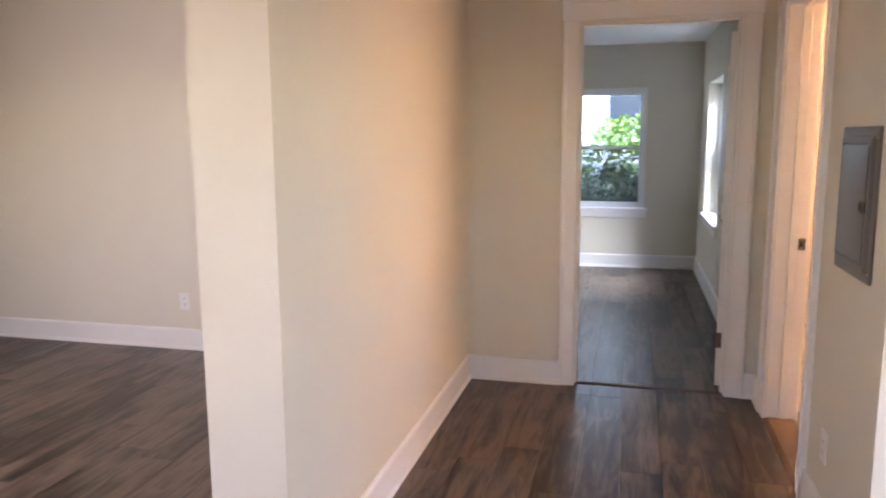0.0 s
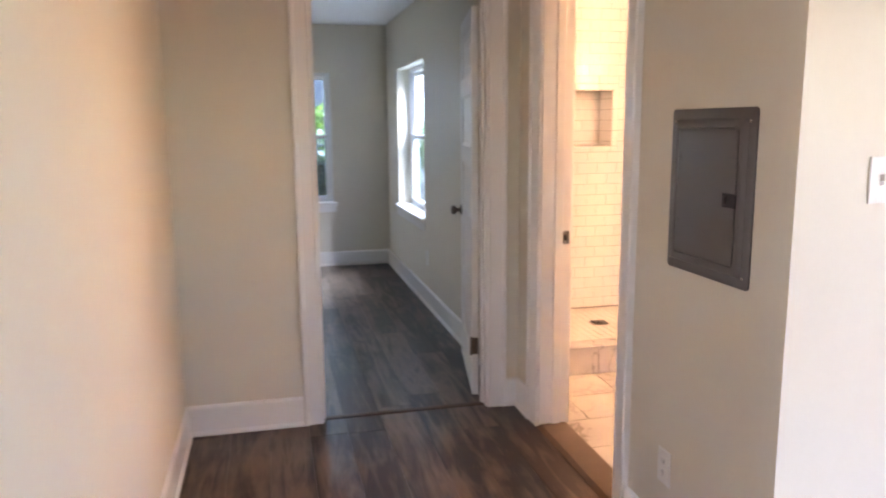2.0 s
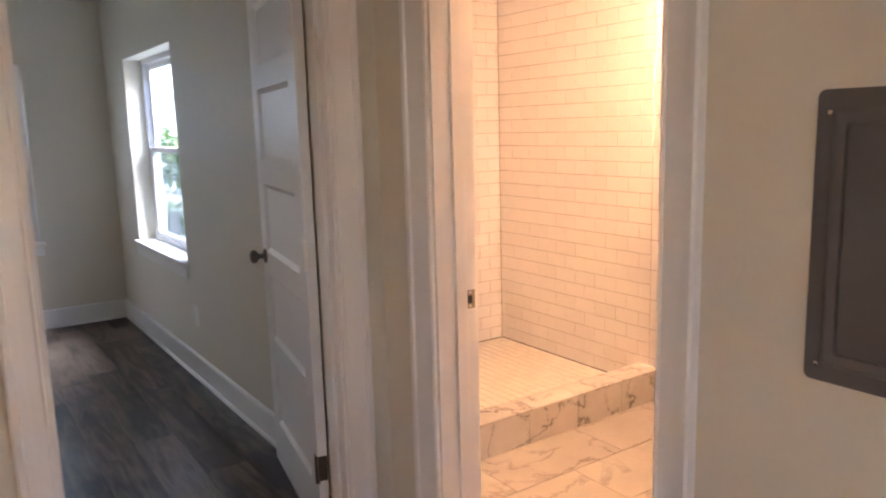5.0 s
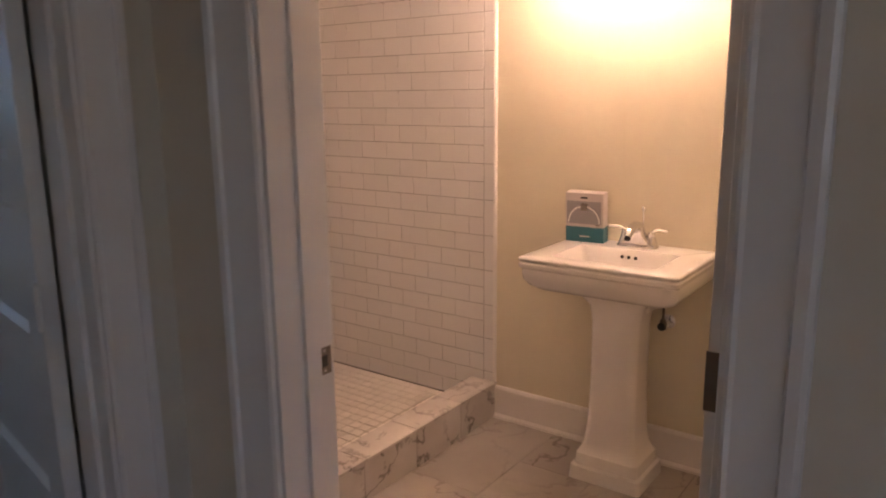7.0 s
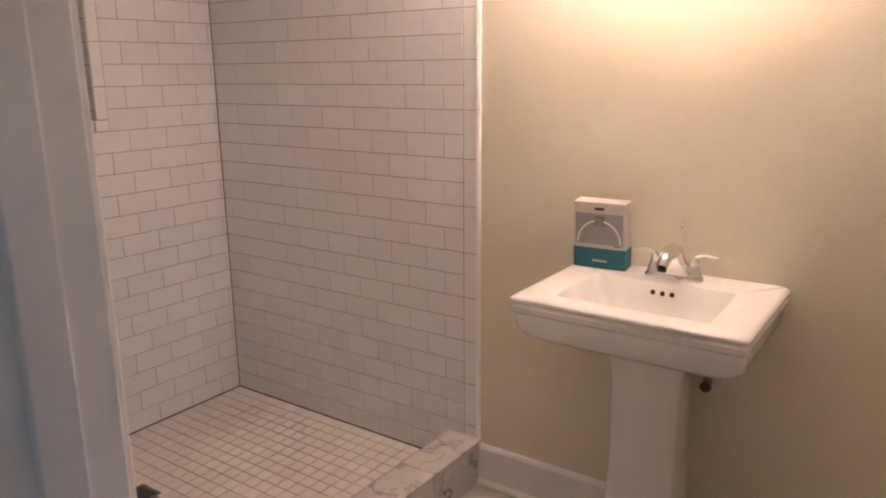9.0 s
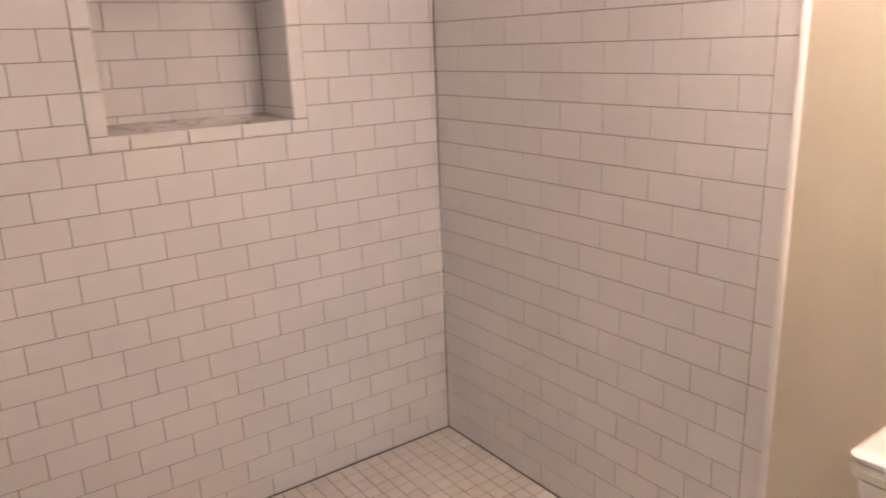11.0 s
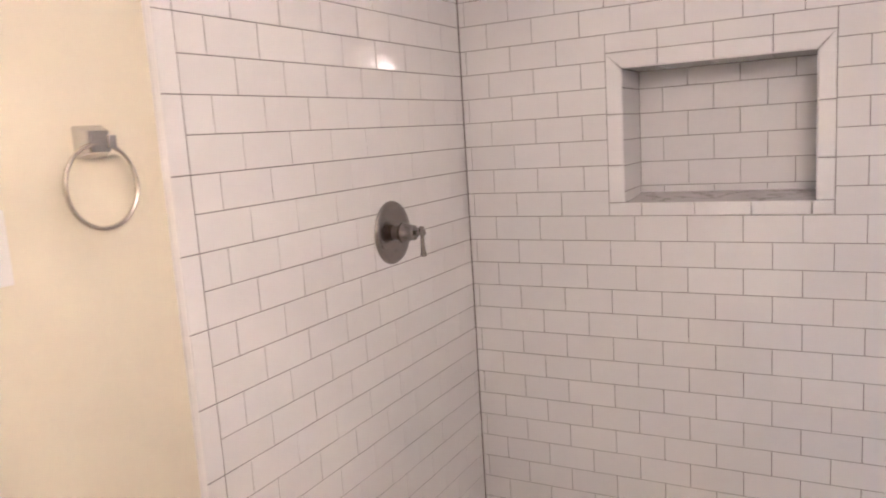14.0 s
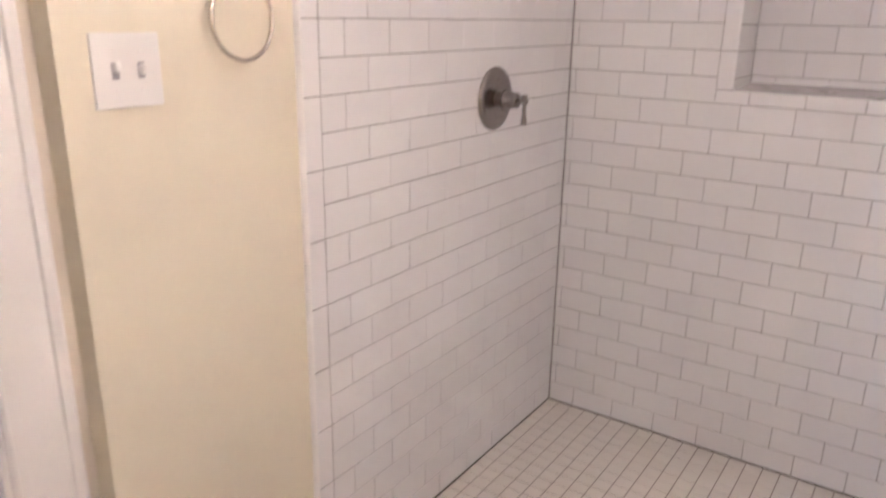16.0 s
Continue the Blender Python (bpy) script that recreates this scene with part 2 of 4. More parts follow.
def marble_mat(name, base, vein, scale, amount, rough=0.14, width=0.035, low=0.42, high=0.66, cloud=0.36):
    m = bpy.data.materials.new(name)
    m.use_nodes = True
    n, l = m.node_tree.nodes, m.node_tree.links
    b = n["Principled BSDF"]
    tc, oi = n.new("ShaderNodeTexCoord"), n.new("ShaderNodeObjectInfo")
    off = n.new("ShaderNodeVectorMath")
    off.operation = "MULTIPLY_ADD"
    off.inputs[1].default_value = (31, 17, 23)
    l.new(oi.outputs["Random"], off.inputs[0]), l.new(tc.outputs["Object"], off.inputs[2])
    warp = n.new("ShaderNodeTexNoise")
    warp.inputs["Scale"].default_value, warp.inputs["Detail"].default_value = scale * 0.6, 5
    l.new(off.outputs[0], warp.inputs[0])
    mixv = n.new("ShaderNodeVectorMath")
    mixv.operation = "MULTIPLY_ADD"
    mixv.inputs[1].default_value = (0.55, 0.55, 0.55)
    l.new(warp.outputs["Color"], mixv.inputs[0]), l.new(off.outputs[0], mixv.inputs[2])
    vn = n.new("ShaderNodeTexNoise")
    vn.inputs["Scale"].default_value, vn.inputs["Detail"].default_value, vn.inputs["Roughness"].default_value = scale, 6, 0.55
    l.new(mixv.outputs[0], vn.inputs[0])
    d = n.new("ShaderNodeMath")
    d.operation = "SUBTRACT"
    d.inputs[1].default_value = 0.5
    l.new(vn.outputs[0], d.inputs[0])
    ab = n.new("ShaderNodeMath")
    ab.operation = "ABSOLUTE"
    l.new(d.outputs[0], ab.inputs[0])
    mr = n.new("ShaderNodeMapRange")
    mr.inputs["From Min"].default_value, mr.inputs["From Max"].default_value = 0.0, width
    mr.inputs["To Min"].default_value, mr.inputs["To Max"].default_value = amount, 0.0
    l.new(ab.outputs[0], mr.inputs["Value"])
    cl = n.new("ShaderNodeTexNoise")
    cl.inputs["Scale"].default_value, cl.inputs["Detail"].default_value = scale * 0.9, 4
    l.new(off.outputs[0], cl.inputs[0])
    mk = n.new("ShaderNodeMath")
    mk.operation = "MULTIPLY"
    l.new(mr.outputs[0], mk.inputs[0])
    cm = n.new("ShaderNodeMapRange")
    cm.inputs["From Min"].default_value, cm.inputs["From Max"].default_value = low, high
    l.new(cl.outputs[0], cm.inputs["Value"]), l.new(cm.outputs[0], mk.inputs[1])
    soft = n.new("ShaderNodeMath")
    soft.operation = "MULTIPLY_ADD"
    l.new(cm.outputs[0], soft.inputs[0])
    soft.inputs[1].default_value = cloud * amount
    l.new(mk.outputs[0], soft.inputs[2])
    mx = n.new("ShaderNodeMix")
    mx.data_type = "RGBA"
    mx.inputs[6].default_value, mx.inputs[7].default_value = (*base, 1), (*vein, 1)
    l.new(soft.outputs[0], mx.inputs[0])
    l.new(mx.outputs[2], b.inputs["Base Color"])
    b.inputs["Roughness"].default_value = rough
    return m


MARBLE = marble_mat("marble", (0.66, 0.635, 0.61), (0.20, 0.18, 0.165), 3.8, 0.85, width=0.026, low=0.26, high=0.62, cloud=0.42)

MARBLE_FLOOR = marble_mat("floor_marble", (0.52, 0.49, 0.455), (0.22, 0.195, 0.175), 3.0, 0.65, 0.2, width=0.026, low=0.30, high=0.66, cloud=0.42)

# ---- mesh helpers ----
def finish(name, bm, material, parent=None, label="", smooth=False, bevel=0.0, segs=2):
    if bevel:
        bmesh.ops.bevel(bm, geom=bm.edges[:], offset=bevel, segments=segs, profile=0.7, affect="EDGES", clamp_overlap=True)
    bmesh.ops.recalc_face_normals(bm, faces=bm.faces[:])
    me = bpy.data.meshes.new(name)
    bm.to_mesh(me)
    bm.free()
    me.materials.append(material)
    if smooth:
        me.shade_smooth()
        me.set_sharp_from_angle(angle=radians(38))
    o = new(name, me)
    if parent is not None:
        o.parent = parent
    if label:
        o["label"] = label
    return o


def part(name, bm, material, parent, label="", smooth=False, bevel=0.0, segs=2):
    return finish(name, bm, material, parent, label, smooth, bevel, segs)


def add_box(bm, x0, x1, y0, y1, z0, z1, m=None):
    vs = [bm.verts.new(Vector(p) if m is None else m @ Vector(p)) for p in itertools.product((x0, x1), (y0, y1), (z0, z1))]
    for q in ((0, 1, 3, 2), (4, 6, 7, 5), (0, 4, 5, 1), (2, 3, 7, 6), (0, 2, 6, 4), (1, 5, 7, 3)):
        bm.faces.new([vs[i] for i in q])
    return vs


def box(x0, x1, y0, y1, z0, z1, m=None):
    bm = bmesh.new()
    add_box(bm, x0, x1, y0, y1, z0, z1, m)
    return bm


def root(name, loc, label, category, group="", kind="", rot=(0, 0, 0)):
    o = new(name)
    o.empty_display_size = 0.1
    o.matrix_basis = pose(*loc, *rot)
    return tagged(o, label, category, group, kind)


def lathe(profile, steps=32, m=None):
    """Profile: (radius, height) pairs, turned round z."""
    bm = bmesh.new()
    rings = []
    for r, h in profile:
        if r < 1e-6:
            p = Vector((0, 0, h))
            rings.append([bm.verts.new(m @ p if m else p)])
        else:
            ring = []
            for i in range(steps):
                a = 2 * math.pi * i / steps
                p = Vector((r * math.cos(a), r * math.sin(a), h))
                ring.append(bm.verts.new(m @ p if m else p))
            rings.append(ring)
    for a, b in zip(rings, rings[1:]):
        for i in range(steps):
            j = (i + 1) % steps
            if len(a) == 1 and len(b) == 1:
                continue
            if len(a) == 1:
                bm.faces.new((a[0], b[i], b[j]))
            elif len(b) == 1:
                bm.faces.new((a[i], a[j], b[0]))
            else:
                bm.faces.new((a[i], a[j], b[j], b[i]))
    return bm


def tube(points, radii, steps=10, closed=False, bm=None):
    bm = bm or bmesh.new()
    pts = [Vector(p) for p in points]
    if not hasattr(radii, "__len__"):
        radii = [radii] * len(pts)
    rings, up = [], None
    for i, p in enumerate(pts):
        if closed:
            d = (pts[(i + 1) % len(pts)] - pts[i - 1]).normalized()
        else:
            d = (pts[min(i + 1, len(pts) - 1)] - pts[max(i - 1, 0)]).normalized()
        if up is None:
            up = d.orthogonal().normalized()
        up = (up - d * up.dot(d)).normalized()
        side = d.cross(up)
        rings.append([bm.verts.new(p + (up * math.cos(2 * math.pi * k / steps) + side * math.sin(2 * math.pi * k / steps)) * radii[i]) for k in range(steps)])
    pairs = list(zip(rings, rings[1:])) + ([(rings[-1], rings[0])] if closed else [])
    for a, b in pairs:
        for k in range(steps):
            bm.faces.new((a[k], a[(k + 1) % steps], b[(k + 1) % steps], b[k]))
    if not closed:
        bm.faces.new(rings[0]), bm.faces.new(rings[-1])
    return bm


def rrect(w, d, r, n=5):
    """Rounded rectangle, w along y and d along x, round the origin."""
    out = []
    for cx, cy, a0 in ((d / 2 - r, w / 2 - r, 0), (-d / 2 + r, w / 2 - r, 90), (-d / 2 + r, -w / 2 + r, 180), (d / 2 - r, -w / 2 + r, 270)):
        for i in range(n + 1):
            a = radians(a0 + 90 * i / n)
            out.append((cx + r * math.cos(a), cy + r * math.sin(a)))
    return out


def loft(sections, bm=None, cap=(True, True)):
    """Sections: lists of points with the same count."""
    bm = bm or bmesh.new()
    rings = [[bm.verts.new(p) for p in s] for s in sections]
    for a, b in zip(rings, rings[1:]):
        for i in range(len(a)):
            j = (i + 1) % len(a)
            bm.faces.new((a[i], a[j], b[j], b[i]))
    if cap[0]:
        bm.faces.new(rings[0])
    if cap[1]:
        bm.faces.new(rings[-1])
    return bm


def sheet(axis, c0, c1, u0, u1, z0, z1, holes=()):
    """A wall from c0 to c1 on its axis, over u and z, with openings (u0, u1, z0, z1) through it."""
    us = sorted({u0, u1, *(h[0] for h in holes), *(h[1] for h in holes)})
    zs = sorted({z0, z1, *(h[2] for h in holes), *(h[3] for h in holes)})
    us, zs = [u for u in us if u0 <= u <= u1], [z for z in zs if z0 <= z <= z1]

    def solid(i, j):
        if not (0 <= i < len(us) - 1 and 0 <= j < len(zs) - 1):
            return False
        u, z = (us[i] + us[i + 1]) / 2, (zs[j] + zs[j + 1]) / 2
        return not any(h[0] < u < h[1] and h[2] < z < h[3] for h in holes)

    bm, cache = bmesh.new(), {}

    def v(c, u, z):
        key = (c, u, z)
        if key not in cache:
            cache[key] = bm.verts.new((c, u, z) if axis == "x" else (u, c, z))
        return cache[key]

    for i in range(len(us) - 1):
        for j in range(len(zs) - 1):
            if not solid(i, j):
                continue
            a, b, c, d = us[i], us[i + 1], zs[j], zs[j + 1]
            for k in (c0, c1):
                bm.faces.new((v(k, a, c), v(k, b, c), v(k, b, d), v(k, a, d)))
            for ok, (p, q) in ((solid(i - 1, j), ((a, c), (a, d))), (solid(i + 1, j), ((b, c), (b, d))), (solid(i, j - 1), ((a, c), (b, c))), (solid(i, j + 1), ((a, d), (b, d)))):
                if not ok:
                    bm.faces.new((v(c0, *p), v(c0, *q), v(c1, *q), v(c1, *p)))
    return bm


def structure(name, bm, material, label, **k):
    return tagged(finish(name, bm, material, None, label, **k), kind="structure")


# ---- plan ----
ROW, TW, SF = 0.0785, 0.1555, 0.05
W = 10.27 * TW
HX0, HX1, BX = -0.205, -0.065, -0.012
YA0, YA1 = -1.60, -1.48
YB = 2.52
YL = -1.44
LX0, LX1, LY = -2.09, -1.845, -4.03
CORNER = -3.575
BATH_S = -3.42
WX, EX, SY = -5.5, 2.0, -7.6
H, HB = 2.44, 2.42
DOOR_H = 2.085
DB0, DB1 = -2.728, -1.897
DA0, DA1 = -1.222, -0.360
TY = -7.785 * TW
TE = TY - 0.05

# ---- walls ----
structure("wall_bedroom_east", sheet("x", HX0, BX - 0.002, YA1, YB, 0, HB + 0.02, ((0.70, 1.88, 0.685, 1.945),)), WALL, "beige painted bedroom wall with a window")
structure("wall_hall_east", sheet("x", HX0, HX1, CORNER, YA1, 0, H, ((DB0, DB1, 0, DOOR_H),)), WALL, "beige painted wall between the hall and the bathroom")
structure("wall_bedroom_north", sheet("y", YB, YB + 0.15, -3.4, BX - 0.002, 0, HB + 0.02, ((-1.58, -0.77, 0.655, 1.960),)), WALL, "beige painted bedroom wall with a double-hung window")
structure("wall_living_north", sheet("y", YL, YL + 0.12, WX, LX0, 0, H), WALL, "beige painted living room wall")
structure("wall_hall_end", sheet("y", YA0, YA1, LX1, HX0, 0, H, ((DA0, DA1, 0, DOOR_H),)), WALL, "beige painted wall with the bedroom doorway")
structure("wall_bedroom_west", sheet("x", -3.4, -3.28, YL + 0.12, YB, 0, HB + 0.02), WALL, "beige painted bedroom wall")
structure("wall_hall_west", sheet("x", LX0, LX1, LY, YL + 0.12, 0, H), WALL, "beige painted partition between the hall and the living room")
structure("wall_kitchen", sheet("y", CORNER, BATH_S, HX1, EX, 0, H), WALL, "pale painted wall with a light switch")
# Openings out of view, cut for the added fill lamps
structure("wall_south", sheet("y", SY - 0.15, SY, WX, EX, 0, H, ((-3.95, -2.45, 0.75, 2.1), (0.25, 1.75, 0.75, 2.1))), WALL, "unseen pale painted wall with added windows")
structure("wall_east", sheet("x", EX, EX + 0.12, SY - 0.15, CORNER + 0.12, 0, H, ((-5.95, -4.65, 0.75, 2.1),)), WALL, "unseen pale painted wall with an added window")
structure("wall_west", sheet("x", WX - 0.15, WX, SY - 0.15, YL + 0.12, 0, H, ((-5.3, -3.9, 0.75, 2.1),)), WALL, "unseen pale painted wall with an added window")
structure("wall_bath_east", sheet("x", W + 0.009, W + 0.13, BATH_S - 0.12, 0.13, 0, H), CREAM, "cream painted bathroom wall behind the sink")
structure("wall_bath_south", sheet("y", BATH_S + 0.001, BATH_S + 0.06, HX1, W + 0.009, 0, H), CREAM, "cream painted bathroom wall")
structure("wall_bath_west", sheet("x", HX1 + 0.001, BX, -1.76, 0.0, 0, H), CREAM, "cream painted bathroom wall with a light switch")
structure("wall_shower_north", sheet("y", 0.0018, 0.24, BX, W + 0.009, 0, H, ((0.536, 1.070, 1.263, 1.678),)), GROUT, "grouted backing of the tiled shower wall")
structure("niche_back", box(0.53, 1.072, 0.24, 0.26, 1.25, 1.69), GROUT, "grouted back of the shower niche")

structure("ceiling_bedroom", box(-3.4, 0.1, YA1 + 0.001, YB, HB, HB + 0.1), CEIL, "white painted bedroom ceiling")
structure("ceiling_hall", box(WX, EX, SY, YL + 0.10, H, H + 0.1), CEIL, "white painted ceiling")
structure("ceiling_bathroom", box(HX0, W + 0.1, BATH_S, 0.1, H - 0.001, H + 0.099), CEIL, "white painted bathroom ceiling")


# ---- trim ----
def baseboard(x0, y0, x1, y1, side, h=0.145, t=0.016):
    """From one floor point to another; side: +1 puts it to the left of that way."""
    a, b = Vector((x0, y0, 0)), Vector((x1, y1, 0))
    d = (b - a).normalized()
    nrm = Vector((-d.y, d.x, 0)) * side
    prof = ((0, 0), (t + 0.010, 0), (t + 0.010, 0.010), (t + 0.004, 0.018), (t, 0.021), (t, h - 0.012), (t - 0.005, h - 0.003), (t - 0.010, h), (0, h))
    bm = loft([[p + nrm * q + Vector((0, 0, z)) for q, z in prof] for p in (a, b)])
    return structure("baseboard", bm, WHITE, "white painted wooden baseboard with a small shoe moulding")


baseboard(HX0, YA1, HX0, YB, 1)
baseboard(-3.28, YB, HX0 - 0.016, YB, -1)
baseboard(-3.28, YL + 0.12, -3.28, YB, -1)
baseboard(LX1, YA0, DA0 - 0.080, YA0, -1)
baseboard(HX0 - 0.003, YA0, DA1 + 0.086, YA0, 1)
baseboard(HX0, DB1 + 0.113, HX0, YA0 - 0.016, 1)
baseboard(HX0, CORNER, HX0, DB0 - 0.088, 1)
baseboard(LX1, LY, LX1, YA0 - 0.016, -1)
baseboard(LX0, LY, LX0, YL, 1)
baseboard(LX0 - 0.003, LY, LX1 + 0.003, LY, -1)
baseboard(WX, YL, LX0 - 0.016, YL, -1)
baseboard(HX0 - 0.003, CORNER, EX, CORNER, -1)
baseboard(W + 0.009, BATH_S + 0.06, W + 0.009, TE - 0.012, 1, h=0.15)
baseboard(BX, -1.76, BX, -1.275, -1, h=0.15)


def casing(name, axis, face, out, a0, a1, top, widths=(0.10, 0.10), head=0.12):
    """Casing round a doorway from a0 to a1 on a wall's face; out: the way it stands off."""
    o = root(name, (0, 0, 0), "white painted wooden door casing round a doorway", "door casing", kind="structure")

    def prof_leg(edge, way, label):
        w = widths[way > 0]
        pr = ((0, 0), (0, 0.013), (0.006, 0.017), (0.012, 0.014), (w * 0.45, 0.016), (w - 0.024, 0.019), (w - 0.020, 0.026), (w - 0.006, 0.028), (w, 0.024), (w, 0))
        secs = []
        for z in (0, top):
            s = []
            for u, q in pr:
                c, v = face + out * q, edge + way * u
                s.append(Vector((c, v, z)) if axis == "x" else Vector((v, c, z)))
            secs.append(s)
        part(label, loft(secs), WHITE, o)

    prof_leg(a0, -1, "casing_leg"), prof_leg(a1, 1, "casing_leg")
    pr = ((0, 0), (0, 0.014), (0.006, 0.018), (0.012, 0.015), (head - 0.024, 0.020), (head - 0.018, 0.028), (head, 0.028), (head, 0))
    secs = []
    for v in (a0 - widths[0] - 0.004, a1 + widths[1] + 0.004):
        s = []
        for u, q in pr:
            c = face + out * q
            s.append(Vector((c, v, top + u)) if axis == "x" else Vector((v, c, top + u)))
        secs.append(s)
    part("casing_head", loft(secs), WHITE, o)
    return o


def jamb(name, axis, c0, c1, a0, a1, top, stop):
    o = root(name, (0, 0, 0), "white painted wooden door jamb with a stop", "door jamb", kind="structure")
    t = 0.018

    def bx(n, x0, x1, y0, y1, z0, z1):
        part(n, box(x0, x1, y0, y1, z0, z1) if axis == "x" else box(y0, y1, x0, x1, z0, z1), WHITE, o, bevel=0.0015, segs=1)

    bx("jamb_side", c0, c1, a0, a0 + t, 0, top), bx("jamb_side", c0, c1, a1 - t, a1, 0, top)
    bx("jamb_head", c0, c1, a0 + t, a1 - t, top - t, top)
    s0, s1 = stop
    bx("door_stop", s0, s1, a0 + t, a0 + t + 0.011, 0, top - t), bx("door_stop", s0, s1, a1 - t - 0.011, a1 - t, 0, top - t)
    bx("door_stop", s0, s1, a0 + t + 0.011, a1 - t - 0.011, top - t - 0.011, top - t)
    return o


casing("casing_bath_door", "x", HX0, -1, DB0 + 0.008, DB1 - 0.008, DOOR_H - 0.008, widths=(0.092, 0.115))
casing("casing_bath_door_inside", "x", HX1, 1, DB0 + 0.008, DB1 - 0.008, DOOR_H - 0.008, widths=(0.092, 0.115))
jamb("jamb_bath_door", "x", HX0 - 0.003, HX1 + 0.003, DB0, DB1, DOOR_H, (HX1 - 0.080, HX1 - 0.040))
casing("casing_bedroom_door", "y", YA0, -1, DA0 + 0.010, DA1 - 0.010, DOOR_H - 0.01, widths=(0.088, 0.094))
casing("casing_bedroom_door_inside", "y", YA1, 1, DA0 + 0.010, DA1 - 0.010, DOOR_H - 0.01, widths=(0.088, 0.094))
jamb("jamb_bedroom_door", "y", YA0 - 0.003, YA1 + 0.003, DA0, DA1, DOOR_H, (YA1 - 0.080, YA1 - 0.040))
strike = root("strike_plate", (-0.09, DB1 - 0.0186, 0.918), "aged metal strike plate on a white door jamb", "strike plate")
part("plate", box(-0.016, 0.020, -0.0015, 0.0005, -0.029, 0.029), NICKEL, strike, bevel=0.001, segs=1)
part("latch_hole", box(-0.007, 0.008, -0.0022, -0.0008, -0.012, 0.012), DARK, strike)
for dz in (-0.021, 0.021):
    part("screw", lathe(((0, 0), (0.004, 0), (0.003, 0.001), (0, 0.0012)), 12, pose(0.001, -0.0016, dz, 90)), CHROME, strike)


# ---- doors ----
def knob(parent, x, y, z, way):
    k = part("knob", lathe(((0.030, 0), (0.031, 0.004), (0.026, 0.008), (0.012, 0.011), (0.010, 0.024), (0.014, 0.032), (0.024, 0.038), (0.028, 0.048), (0.026, 0.058), (0.016, 0.064), (0, 0.066)), 28, pose(x, y, z, -90 * way)), BRONZE, parent, "dark brushed metal door knob", smooth=True)
    return k


def panel_door(name, hinge, angle, width, label, mirror):
    """Local x runs from the hinge to the free edge, y through the slab's thickness."""
    o = root(name, (hinge[0], hinge[1], 0.012), label, "door", rot=(0, 0, angle))
    h, t, st = 2.0, 0.035, 0.105
    rails = ((0.0, 0.20), (0.475, 0.57), (0.845, 0.94), (1.215, 1.31), (1.585, 1.68), (1.90, h))
    for x0, x1 in ((0, st), (width - st, width)):
        part("stile", box(x0, x1, 0, t, 0, h), WHITE, o, bevel=0.0015, segs=1)
    for z0, z1 in rails:
        part("rail", box(st, width - st, 0, t, z0, z1), WHITE, o, bevel=0.0015, segs=1)
    for (a, b), (c, d) in zip(rails, rails[1:]):
        bm = bmesh.new()
        for y0, y1, s in ((t / 2, t - 0.001, 1), (t / 2, 0.001, -1)):
            x0, x1, z0, z1 = st, width - st, b, c
            ins, dep = 0.016, 0.010
            outer = [bm.verts.new((x, y1, z)) for x, z in ((x0, z0), (x1, z0), (x1, z1), (x0, z1))]
            inner = [bm.verts.new((x, y1 - s * dep, z)) for x, z in ((x0 + ins, z0 + ins), (x1 - ins, z0 + ins), (x1 - ins, z1 - ins), (x0 + ins, z1 - ins))]
            for i in range(4):
                j = (i + 1) % 4
                bm.faces.new((outer[i], outer[j], inner[j], inner[i]))
            bm.faces.new(inner)
        part("panel", bm, WHITE, o)
    knob(o, width - 0.062, t, 0.915, 1)
    knob(o, width - 0.062, 0, 0.915, -1)
    part("latch_face", box(width - 0.0005, width + 0.0012, t / 2 - 0.012, t / 2 + 0.012, 0.885, 0.945), BRONZE, o)
    for z in (0.27, 1.02, 1.77):
        metal = BRONZE if mirror or z < 0.5 else PLASTIC
        hb = part("hinge", box(-0.0015, 0.001, 0.002, t + 0.002, z - 0.045, z + 0.045), metal, o, "metal hinge leaf")
        ky = -0.005 if mirror else t + 0.005
        part("hinge_pin", lathe(((0, -0.052), (0.004, -0.050), (0.0065, -0.046), (0.0065, 0.046), (0.004, 0.050), (0, 0.052)), 14, pose(-0.004, ky, z)), metal, hb, smooth=True)
        if mirror:
            continue
        part("wrapped_leaf", box(-0.022, 0.034, t + 0.0005, t + 0.0034, z - 0.047, z + 0.047), BRONZE if z < 0.5 else PALEMETAL, hb, bevel=0.0008, segs=1)
        for dz in (-0.03, 0.0, 0.03):
            part("screw", lathe(((0, 0.0008), (0.0035, 0.0), (0.0036, -0.001)), 10, pose(0.016, t + 0.0034, z + dz, -90)), NICKEL, hb)
    return o


free = Vector((-0.236, -0.705)) - Vector((-0.375, -1.455))
bed_angle = math.degrees(math.atan2(free.y, free.x))
panel_door("bedroom_door", (-0.375, -1.455), bed_angle, 0.76, "white painted wooden door with horizontal panels, open against the bedroom wall", False)
panel_door("bathroom_door", (HX1 + 0.012, -2.690), 3.6, 0.80, "white painted wooden door with horizontal panels, open into the bathroom", True)


